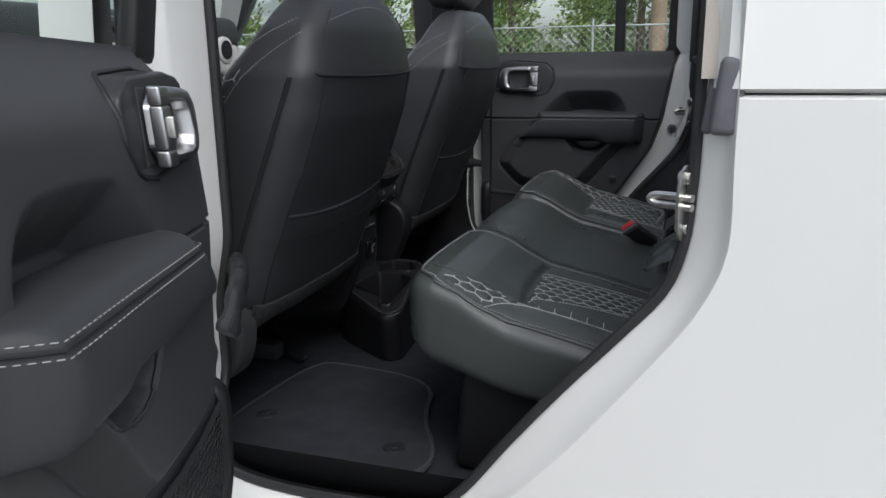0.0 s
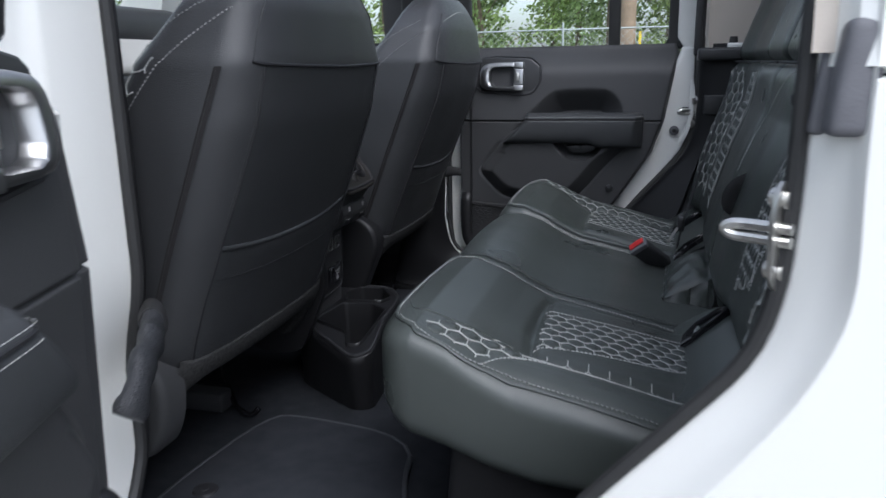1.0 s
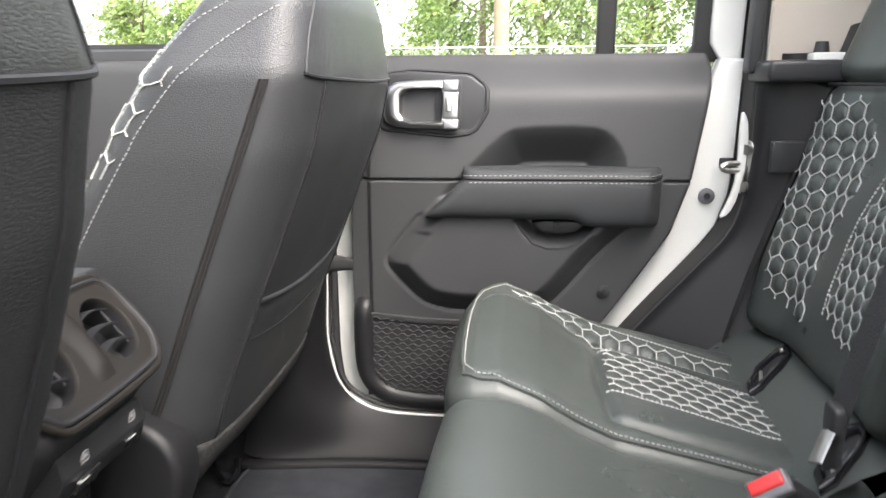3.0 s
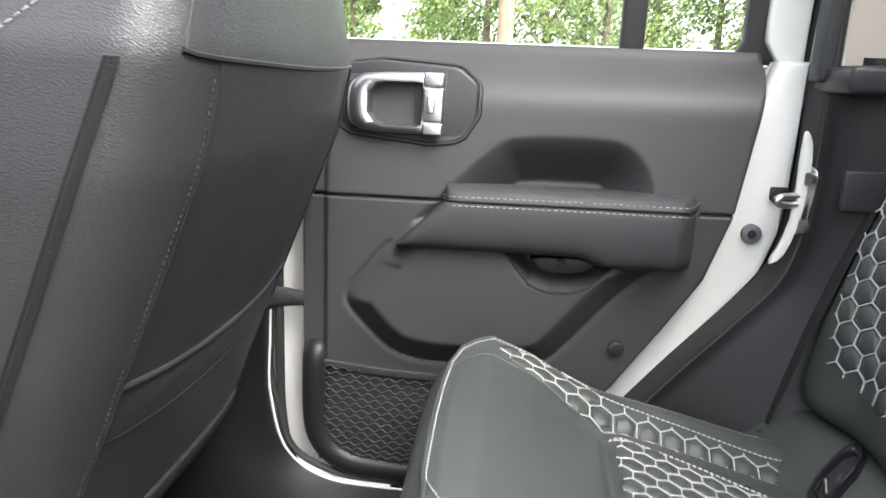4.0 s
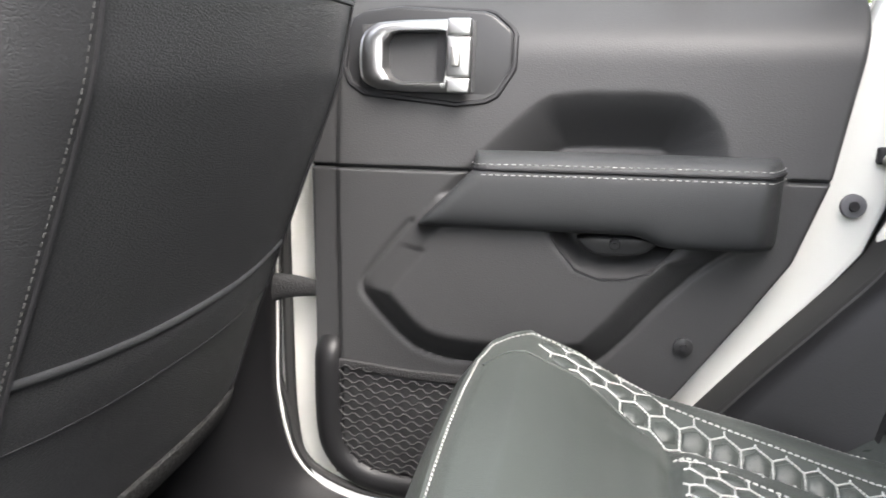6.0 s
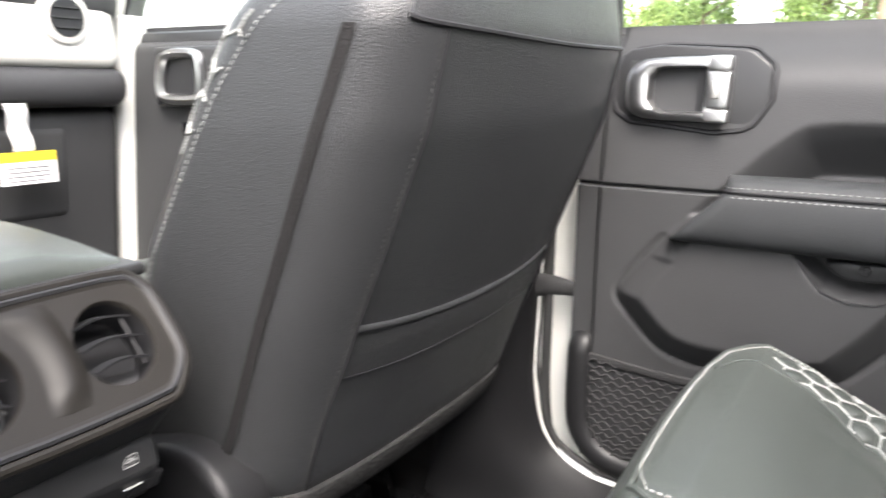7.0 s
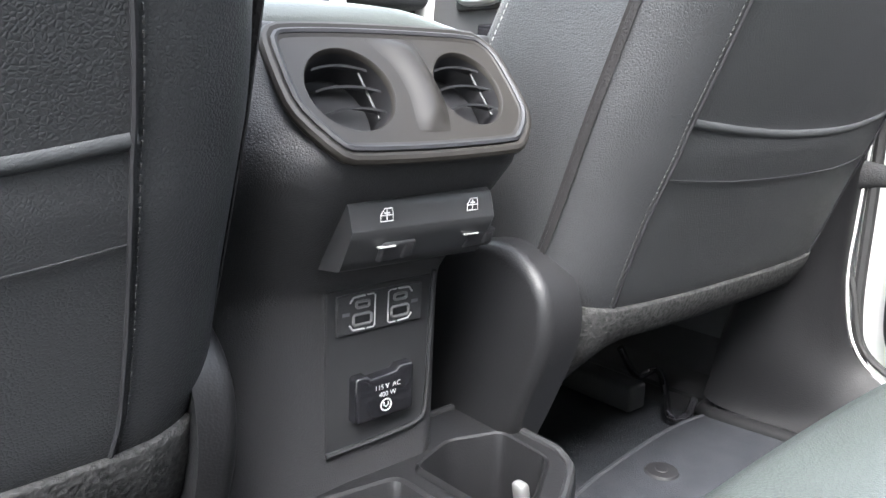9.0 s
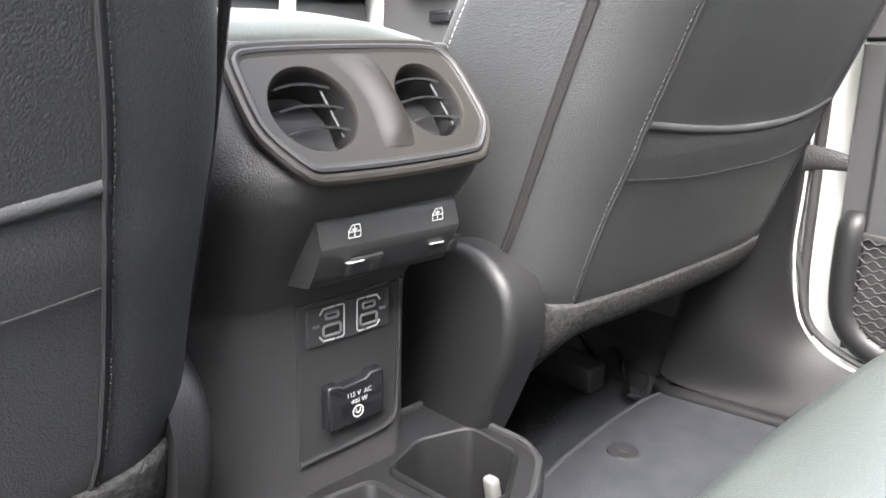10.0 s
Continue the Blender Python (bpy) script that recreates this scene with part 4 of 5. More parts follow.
FAR_SEAT = thing("rear_seat", "black leather rear seat with white hexagon quilting by the closed door", "seat", "rear seats")
rear_cushion(-1, NEAR_SEAT)
rear_cushion(1, FAR_SEAT)


def mid_top(x, w):
    return curve(x, SEAT_TOP) - .006 - .006 * (w / .2) ** 2 + .004 * step((x + .37) / .06)


seat = part("cushion", Geo().rbox((.47, .440, .15), .020, (30, 24, 3), lambda x, y, z: (x - .172 - .006 * math.cos(y / .22 * 1.5), MID + y, (.775 - .1 * (x + .24)) + (mid_top(x - .172, y) - .775 + .1 * (x + .24)) * (z + .075) / .15), 5), LEATHER, MID_SEAT, "black leather cushion", sharp=60)
ms = lambda x, w: (Vector((x, MID + w, mid_top(x, w) + .001)), normal_of(mid_top, x, w))
piped(seat, ms, [(-.39, -.185), (-.30, -.195), (-.10, -.197), (.02, -.197)], .002)
sewn(seat, ms, [(-.385, -.178), (-.30, -.188), (-.10, -.190), (.02, -.190)], GREY_THREAD, .0010)

# plinth under the cushions
base = thing("seat_plinth", "black plastic panel under the rear bench", "trim", kind="structure")
for y0, y1 in ((-.545, -.175), (-.17, .265), (.27, .66)):
    part("panel", Geo().rbox((.30, y1 - y0, .22), .02, (3, 4, 3), lambda x, y, z: (x - .155 - .02 * (z - .11) / .22 * -1, (y0 + y1) / 2 + y, .665 + z)), SHADED_PLASTIC, base)
part("hem", Geo().tube([(-.320, -.535, .748), (-.318, -.4, .748), (-.318, .0, .748), (-.318, .4, .748), (-.320, .65, .748)], .006, 8), PLASTIC_SMOOTH, base)


# rear backrests
def rest_x(z):
    return curve(z, [(.80, .028), (.88, .048), (.95, .062), (1.05, .092), (1.13, .122), (1.21, .135), (1.23, .138), (1.42, .205)])


def rest_front(z, w, s):
    bolster = .022 * step((w - .53) / .08) + .014 * step((.30 - w) / .10) if s else 0
    return rest_x(z) - bolster + .004


def backrest(y0, y1, s, push, owner):
    yc, wd = (y0 + y1) / 2, y1 - y0
    zc, ht, T, r = 1.03, .38, .13, .035
    face = lambda z, y: rest_front(z, abs(y - MID), s) - push
    seat = part("lower_back", Geo().rbox((T, wd, ht), r, (3, 36, 36), lambda x, y, z: (face(zc + z, yc + y) + (x + T / 2), yc + y, zc + z), 5), LEATHER, owner, sharp=60)
    part("upper_back", Geo().rbox((T * .9, wd * .97, .20), r, (3, 12, 8), lambda x, y, z: (face(1.31 + z, yc + y) + .004 + (x + T * .45) + .01 * max(0, z) , yc + y * (1 - .5 * max(0, z)), 1.312 + z), 5), LEATHER, owner, "black leather upper back")

    def front(z, y):
        e = .004
        n = Vector((-1, (face(z, y + e) - face(z, y - e)) / (2 * e), (face(z + e, y) - face(z - e, y)) / (2 * e))).normalized()
        return Vector((face(z, y) - .0008, y, z)), n

    if s:
        y = lambda w: MID + s * w
        band = [(.895, y(.478)), (.905, y(.592)), (.975, y(.622)), (1.05, y(.640)), (1.135, y(.652)), (1.203, y(.640)), (1.203, y(.548)), (1.135, y(.474)), (1.05, y(.478)), (.975, y(.490))]
        band = band if s > 0 else band[::-1]
        quilt(seat, front, band, .0165, turn=.06 * s + math.pi / 2, thread=.0019)
        field = [(.895, y(.325)), (.925, y(.425)), (1.03, y(.432)), (1.11, y(.418)), (1.19, y(.375)), (1.195, y(.31)), (1.11, y(.325)), (1.03, y(.312))]
        field = field if s > 0 else field[::-1]
        quilt(seat, front, field, .0130, turn=math.pi / 2, thread=.0015)
        for line in ([(.895, y(.322)), (1.03, y(.308)), (1.11, y(.321)), (1.195, y(.306))], [(.925, y(.428)), (1.03, y(.436)), (1.11, y(.422)), (1.19, y(.379))], [(.905, y(.285)), (1.0, y(.315)), (1.1, y(.298)), (1.2, y(.250))] if s > 0 else [(1.03, .006), (1.06, 0.0), (1.10, -.012), (1.15, -.062), (1.185, -.12), (1.20, -.173), (1.205, -.24)]):
            sewn(seat, front, line)
    seam = [(face(1.215, y0 + .02 + (wd - .04) * i / 20) + .002, y0 + .02 + (wd - .04) * i / 20, 1.214) for i in range(21)]
    part("seam", Geo().tube(seam, .0025, 6), DARK, seat)
    return seat


backrest(.262, .705, 1, 0, FAR_SEAT)
backrest(.016, .258, 0, .012, MID_SEAT)
backrest(-.615, .020, -1, 0, NEAR_SEAT)

# leather flaps with buckle slots between cushion and backrest
def buckle_panel(y0, y1, slots, label):
    t = thing("buckle_panel", label, "seat trim", "buckle panels")
    f = lambda a, y, lift=0: Vector((-.035 + .115 * a - lift * .5, y, .785 + .062 * a + .010 * math.sin(a * 3.1) + lift))
    part("flap", Geo().grid([[f(a / 8, y0 + (y1 - y0) * b / 10) for b in range(11)] for a in range(-1, 11)]), LEATHER, t)
    for y in slots:
        ring = smooth_line([(.20, y - .052), (.74, y + .004), (.80, y + .044), (.26, y - .004)], 1, True)
        mid = Vector((.5, y - .002))
        sized = lambda m, lift: [f(mid.x + (a - mid.x) * m, mid.y + (q - mid.y) * m, lift) for a, q in ring]
        part("slot_rim", Geo().grid([sized(1.16, -.001), sized(1.14, .006), sized(1.08, .0085), sized(.88, .0085), sized(.80, .006), sized(.76, -.004)], close=True), GLOSS, t, "black plastic buckle slot")
        # flat near-black sheet paints the shade inside the slot
        g = Geo()
        g.add(sized(.78, .0015), [tuple(range(len(ring)))])
        part("slot", g, DARK, t)
        part("anchor_bar", Geo().tube([f(.34, y - .026, .003), f(.40, y - .002, .003)], .0025, 8), STEEL, t)


buckle_panel(-.60, -.18, (-.245, -.50), "black leather flap with plastic anchor slots")
buckle_panel(.235, .69, (.531, .285), "black leather flap with a plastic anchor slot by the closed door")

# buckles and belts
b = thing("seat_belt_buckle", "black seat belt buckle with a red release button", "buckle")
ax = Vector((-.63, -.53, .57)).normalized()
across = Vector((.76, -.2, .6))
across = (across - ax * across.dot(ax)).normalized()
frame_b = Matrix((ax, across, ax.cross(across))).transposed()
bk = lambda x, y, z: tuple(Vector((-.092, .173, .846)) + frame_b @ Vector((x, y, z)))
part("housing", Geo().rbox((.085, .040, .022), .006, (2, 1, 1), lambda x, y, z: bk(x - .046, y, z)), PLASTIC_SMOOTH, b)
part("rim", Geo().rbox((.012, .041, .024), .003, (1, 1, 1), lambda x, y, z: bk(x - .003, y, z)), GREY_RUBBER, b)
part("button", Geo().rbox((.008, .035, .014), .003, (1, 1, 1), lambda x, y, z: bk(x + .002, y, z + .003)), RED, b, "red release button")

pad = thing("middle_seat_roll", "black leather roll at the back of the middle seat", "seat trim")
far_front, far_back, near_front, near_back = Vector((-.030, .190, .800)), Vector((.060, .205, .850)), Vector((-.040, -.036, .798)), Vector((.062, .010, .838))
rows = []
for i in range(-4, 25):
    a = max(0, i) / 24
    row = []
    for j in range(33):
        b = j / 32
        p = far_front.lerp(near_front, b).lerp(far_back.lerp(near_back, b), a)
        puff = .020 * math.sin(math.pi * min(1, a * 1.3)) ** .6 * math.sin(math.pi * b) ** .45 if i >= 0 else 0
        crease = .0035 * math.sin(b * 21 + a * 5) * (1 - a) + .0025 * math.sin(a * 17 - b * 9) * b
        p = p + Vector((0, 0, puff + crease * min(1, 4 * b * (1 - b) + .3)))
        if i < 0:
            p += Vector((.008 * math.sin(b * 13) - .003 * i, 0, .011 * i))
        row.append(p)
    rows.append(row)
part("roll", Geo().grid(rows), LEATHER, pad, sharp=70)
part("edge_piping", Geo().tube([r + Vector((-.001, 0, .001)) for r in rows[4]], .0022, 6), LEATHER, pad)
part("near_fold", Geo().grid([[near_front.lerp(near_back, k / 12) + Vector((.004 * math.sin(k * 1.7), -.006 * i + .003 * math.sin(k * 1.1 + i), -.013 * i)) for k in range(13)] for i in range(5)]), LEATHER, pad)
loop = thing("seat_pull_loop", "black folded webbing loop at the backrest gap", "strap")
part("webbing", Geo().tube(spline([(.098, -.088, 1.030), (.070, -.098, 1.022), (.056, -.102, 1.004), (.060, -.100, .985), (.090, -.088, .976)], 20), .014, 8, flat=.25), STRAP, loop)
strap = thing("seat_belt", "black folded webbing running down to the anchor slot", "seat belt", "seat belts")
part("webbing", Geo().tube(spline([(.088, -.080, .985), (.066, -.072, .93), (.050, -.062, .87), (.046, -.060, .83), (.052, -.078, .80), (.066, -.10, .79)], 30), .024, 8, flat=.06, up=(0, 1, .2)), STRAP, strap)
belt = thing("seat_belt", "black seat belt with steel tongue by the middle seat", "seat belt", "seat belts")
part("webbing", Geo().tube(spline([(.085, .262, 1.20), (.045, .262, 1.06), (.012, .262, .93), (-.005, .250, .865), (-.01, .235, .835)], 30), .022, 8, flat=.07, up=(0, 1, 0)), STRAP, belt)
part("tongue", Geo().tube([(-.012, .246, .872), (-.030, .228, .845)], .011, 8, flat=.25, up=(0, 1, 0)), STEEL, belt, "steel tongue")
part("tongue_grip", Geo().rbox((.03, .03, .035), .008, (1, 1, 1), lambda x, y, z: (x * .5 - .006, y + .25, z + .882)), PLASTIC_SMOOTH, belt)
belt = thing("seat_belt", "black seat belt beside the far outer backrest", "seat belt", "seat belts")
part("webbing", Geo().tube([(.16, .715, 1.30), (.095, .712, 1.10), (.035, .708, .92), (.01, .705, .84), (-.01, .70, .78)], .024, 8, flat=.06, up=(0, .6, -.2)), STRAP, belt)


# ---- front seats ----
BACK_X = [(.76, -.690), (.80, -.668), (.853, -.650), (.92, -.627), (.986, -.600), (1.08, -.562), (1.155, -.532), (1.225, -.516), (1.30, -.520), (1.38, -.540)]
DEPTH = [(.78, .20), (.90, .235), (1.05, .245), (1.17, .222), (1.23, .195), (1.30, .135), (1.38, .08)]
HALF = [(.78, .225), (.85, .238), (1.0, .243), (1.15, .242), (1.23, .236), (1.30, .205), (1.345, .16), (1.38, .12)]


def front_seat(yc, label, more=0.0, shift=0.0, cover=.045, narrow=0.0):
    seat = thing("front_seat", label, "seat", "front seats")
    zc, ht, hw, D, r = 1.08, .59, .24, .24, .055

    def shape(x, y, z):
        Z = zc + z
        f = (x + D / 2) / D
        k = y / hw
        X = curve(Z, BACK_X) - (1 - f) * curve(Z, DEPTH)
        X -= f * .022 * abs(k) ** 3
        X += .004 * f * (1 - k * k) * step((.985 - Z) / .02) * step((Z - .84) / .10)
        wide = curve(Z, HALF) + more - (narrow * step((Z - 1.0) / .2) if k > 0 else 0)
        return X, yc + k * wide, Z

    form = Geo().rbox((D, 2 * hw, ht), r, (10, 28, 48), shape, 6)
    snap = snapper(form)
    part("backrest", form, LEATHER_BACK, seat, "black leather backrest", sharp=60)

    def back(v, z, lift=.0012):
        q, n = snap(shape(D / 2, v, z - zc), (1, 0, .2))
        return q + n * lift, n

    seamed = lambda line, rr=.0016, mat=DARK, n=40: part("seam", Geo().tube([back(p.x, p.y)[0] for p in spline(line, n)], rr, 6), mat, seat)
    seamed([(-.222, 1.232), (-.19, 1.226), (0, 1.222), (.19, 1.226), (.222, 1.232)], .0022)
    for q in (-1, 1):
        line = [(q * .186 + shift, 1.223), (q * .184 + shift, 1.12), (q * .186 + shift, .99), (q * .19 + shift, .90), (q * .19 + shift, .82)]
        seamed(line, .0014)
        sp = [back(p.x + q * .004, p.y, .0004) for p in spline(line, 60)]
        part("stitching", Geo().dashes([a for a, _ in sp], [b for _, b in sp], .0009, .0032, .0020, .0005), GREY_THREAD, seat)
        # upper side seam
        up = [(q * .219, 1.228), (q * .216, 1.27), (q * .20, 1.33)]
        seamed(up, .0016, LEATHER_BACK)
    crown = [back(p.x, p.y, .001) for p in spline([(-.205, 1.312), (-.15, 1.326), (-.08, 1.338), (0, 1.342), (.08, 1.338), (.15, 1.326), (.205, 1.312)], 90)]
    part("stitching", Geo().dashes([a for a, _ in crown], [n for _, n in crown], .0011, .0040, .0022, .0006), SEAM_THREAD, seat, "white stitching")
    # pocket
    lip = [(-.186 + shift, .990), (-.10 + shift, .981), (shift, .977), (.10 + shift, .981), (.188 + shift, .994)]
    part("pocket_lip", Geo().tube([back(p.x, p.y, -.0030)[0] for p in spline(lip, 60)], .0052, 16), LEATHER_DARK, seat, "rolled top edge of the pocket", sharp=80)
    seamed([(-.188 + shift, .945), (-.08, .938), (.08, .938), (.188 + shift, .948)], .0005)
    # hem: a felt apron that hangs lower at both corners
    cols = []
    for j in (range(-6, 61) if yc > 0 else range(0, 67)):
        c = min(max(j, 0), 60) / 60
        v = -.232 + .464 * c
        wrap = max(0, -j, j - 60) / 6
        top, n = back(v, .824, .0005)
        edge = min(c, 1 - c)
        hang = 1 if (c < .5) == (yc > 0) else .35
        drop = .036 + .095 * hang * math.exp(-(edge / .075) ** 2) * (1 - .75 * wrap)
        ahead = .016 + .058 * hang * math.exp(-(edge / .075) ** 2)
        start = top + Vector((-.060 * wrap, 0, .022 * wrap))
        cols.append([start - n * .004] + [start + Vector((.0035 - ahead * t ** 1.6, 0, -drop * t)) for t in (0, .06, .2, .4, .6, .8, .95)] + [start + Vector((-ahead - .012, 0, -drop + .001)), start + Vector((-ahead - .035, 0, -drop + .02))])
    part("hem", Geo().grid(cols), FELT, seat, "mottled felt hem", sharp=80)
    for q in (-1, 1):
        # zip along the side
        pts = [(-.572, 1.225), (-.600, 1.15), (-.640, 1.05), (-.668, .98), (-.700, .90), (-.716, .865)]
        rows = []
        for dx in (-.0055, -.0042, -.0026, 0, .0026, .0042, .0055):
            bump = {0: .0020, -.0026: -.0012, .0026: -.0012, -.0042: .0016, .0042: .0016}.get(dx, .0)
            rows.append([(p.x + dx, yc + q * (curve(p.y, HALF) + more + .0008 + bump - .004 * max(0, (p.x - curve(p.y, BACK_X) + .05) / .01)), p.y) for p in spline(pts, 40)])
        part("zip", Geo().grid(rows), ZIP, seat, "dark zip fastener", sharp=80)
        # front edge stitching
        pts = [(-.800, 1.015), (-.750, 1.10), (-.693, 1.185), (-.640, 1.245), (-.585, 1.285), (-.556, 1.30)]
        for path in (pts, [(-.742, 1.205), (-.705, 1.246), (-.665, 1.275), (-.63, 1.293), (-.578, 1.322)]):
            sp = [snap((p.x, yc + q * (curve(p.y, HALF) + more + .01), p.y), (0, q, 0)) for p in spline(path, 70)]
            part("stitching", Geo().dashes([a + n * .001 for a, n in sp], [n for _, n in sp], .0011, .0040, .0022, .0006), SEAM_THREAD, seat, "white stitching")
        # quilted bolster edge
        def bolster(u, v):
            x = curve(v, [(1.015, -.80), (1.10, -.75), (1.185, -.693), (1.245, -.64), (1.285, -.585)]) - .004 - u * .6
            a, n = snap((x, yc + q * (curve(v, HALF) + more + .01 - u * .8), v), (-.5, q, 0))
            return a + n * .0008, n
        quilt(seat, bolster, [(.006, 1.13), (.055, 1.12), (.055, 1.25), (.006, 1.235)], .0158, pads=False)
    # head restraint
    part("headrest", Geo().rbox((.10, .27, .19), .04, (4, 8, 6), lambda x, y, z: (x - .600 + .2 * z, yc + y, 1.478 + z), 5), LEATHER_BACK, seat, "black leather headrest", sharp=60)
    for q in (-.06, .06):
        part("headrest_post", Geo().tube([(-.60, yc + q, 1.30), (-.598, yc + q, 1.42)], .006, 10), GLOSS, seat)
    # cushion and base
    part("cushion", Geo().rbox((.52, .50, .15), .05, (8, 8, 3), lambda x, y, z: (x - 1.05, yc + y, .815 + z - .08 * (x)), 4), LEATHER, seat, "black leather seat cushion", sharp=60)
    part("base", Geo().rbox((.30, .36, .08), .02, (2, 2, 2), lambda x, y, z: (x - 1.02, yc + y, .715 + z)), PLASTIC, seat)
    for q in (-.16, .16):
        part("rail", Geo().rbox((.42, .04, .04), .006, (1, 1, 1), lambda x, y, z: (x - 1.08, yc + q + y, .575 + z)), PLASTIC, seat)
    for q in (1 if yc > 0 else -1,):
        shield = smooth_line([(-.86, .66), (-.738, .66), (-.716, .70), (-.690, .76), (-.674, .80), (-.672, .835), (-.685, .862), (-.715, .882), (-.749, .885), (-.80, .87), (-.86, .85)], 2, True)
        part("side_shield", Geo().prism(shield, lambda u, v, w: (u, yc - q * (.225 + w), v), cover, .012, 6), SHADED_PLASTIC, seat, "black plastic hinge cover")
        if yc > 0:
            continue
        outer = smooth_line([(-.83, .70), (-.755, .69), (-.712, .70), (-.690, .745), (-.684, .80), (-.700, .835), (-.735, .85), (-.79, .84)], 2, True)
        part("recliner_cover", Geo().prism(outer, lambda u, v, w: (u, yc + q * (.218 + w), v), .050, .014, 5), PLASTIC, seat, "grey black plastic recliner cover")
    return seat


front_seat(-.340, "black leather front seat with white stitching behind the steering wheel", .010, -.016, .028, .022)
front_seat(.445, "black leather front passenger seat with white stitching")

# ---- centre console ----
BEZEL = material("brown_black_satin", (0.0165, 0.015, 0.0135), 0.42, mottle=0.1, mottle_size=0.03, rough_var=0.04, spec=0.2)
SOCKET = material("grey_socket", (0.13, 0.13, 0.13), 0.5, mottle=0.1, mottle_size=0.01)
con = thing("centre_console", "black plastic centre console with rear vents and sockets", "console")
CY = .050


def column_half(z):
    return curve(z, [(.70, .080), (.86, .078), (.93, .090), (.965, .099), (1.0, .098), (1.05, .088)])


def con_x(z):
    return curve(z, [(.66, -.735), (.72, -.733), (.80, -.730), (.872, -.726), (.905, -.705), (.935, -.682), (.962, -.662), (.975, -.658), (.99, -.664), (1.04, -.706), (1.052, -.716)])


def con_shape(x, y, z):
    Z = .855 + z
    f = (x + .25) / .5
    k = y / .11
    w = column_half(Z) if k > 0 else curve(Z, [(.70, .134), (.86, .134), (.95, .128), (1.0, .120), (1.05, .110)])
    Y = CY + k * w
    hollow = .044 * step((.128 - Y) / .006) * step((Y + .039) / .006) * step((Z - .980) / .006) * step((1.040 - Z) / .008)
    X = con_x(Z) - f * hollow - (1 - f) * .5 - .035 * f * max(0, abs(k) - .55) ** 2 / .2
    return X, Y, Z


part("body", Geo().rbox((.5, .22, .395), .018, (6, 44, 60), con_shape, 4), SOFT, con, "grained black plastic body", sharp=60)


def vent_at(y, z, lift=0.0):
    """A place on the tilted vent face."""
    x = -.664 - (z - .988) * .86
    n = Vector((.76, 0, .65))
    return Vector((x, y, z)) + n * lift


rim = smooth_line([(-.0415, 1.034), (-.0425, 1.008), (-.0395, .999), (-.026, .983), (-.020, .981), (.036, .980), (.107, .9815), (.115, .984), (.1285, .995), (.1315, 1.003), (.1315, 1.032), (.127, 1.040), (.119, 1.044), (.059, 1.044), (.004, 1.043), (-.034, 1.041), (-.040, 1.039)], 1, True)
WELL = ((-.004, 1.0115, .0318, .0245), (.093, 1.0125, .0290, .0240))
wells = [[(cy + rx * math.cos(t) + .12 * rz * math.sin(t), cz + rz * math.sin(t)) for t in [2 * math.pi * i / 40 for i in range(40)]] for cy, cz, rx, rz in WELL]
v, f = fill(rim, wells, lambda u, w, d: vent_at(u, w, .0030))
g = Geo().add(v, f)
g.grid([[vent_at(u, w, .0030) for u, w in rim], [vent_at(u, w, .004) for u, w in shrink(rim, -.002)], [vent_at(u, w, -.036) for u, w in shrink(rim, -.0025)]], close=True)
dark_rows = []
for well in wells:
    c = (sum(p[0] for p in well) / 40, sum(p[1] for p in well) / 40)
    rows = []
    for k, d in ((1.0, .0030), (.97, .0020), (.95, -.001), (.94, -.012), (.93, -.03)):
        rows.append([vent_at(c[0] + (u - c[0]) * k, c[1] + (w - c[1]) * k, d) for u, w in well])
    dark_rows.append(rows)
    g.grid(rows[:3], close=True)
part("vent_bezel", g, BEZEL, con, "dark satin vent surround")
part("bezel_groove", Geo().tube([vent_at(u, w, .0035) for u, w in shrink(rim, -.0035)], .0022, 6, close=True), DARK, con)
left, crest, right = [(.021, 1.0425), (.0345, 1.027), (.0375, 1.008), (.031, .9870)], [(.046, 1.0425), (.054, 1.024), (.0535, 1.003), (.042, .9855)], [(.063, 1.0425), (.0655, 1.022), (.0650, 1.002), (.0585, .9855)]
sides = [spline(line, 18) for line in (left, crest, right)]
rows = []
for k in range(13):
    row = []
    for i in range(19):
        a, b, c = (side_line[i] for side_line in sides)
        p = a.lerp(b, k / 8) if k <= 8 else b.lerp(c, (k - 8) / 4)
        swell = .0050 * (math.sin(math.pi / 2 * k / 8) ** 1.6 if k <= 8 else math.cos(math.pi / 2 * (k - 8) / 4) ** 1.2)
        row.append(vent_at(p.x, p.y, .0029 + swell * min(1, (18 - i) / 4 + .15) * min(1, i / 3 + .3)))
    rows.append(row)
part("bezel_lip", Geo().tube([vent_at(u, w, .0000) for u, w in shrink(rim, -.0075)], .0042, 10, close=True), BEZEL, con, "grained lip round the vents")
part("bezel_ridge", Geo().grid(rows), BEZEL, con, "curved ridge between the vents", sharp=80)
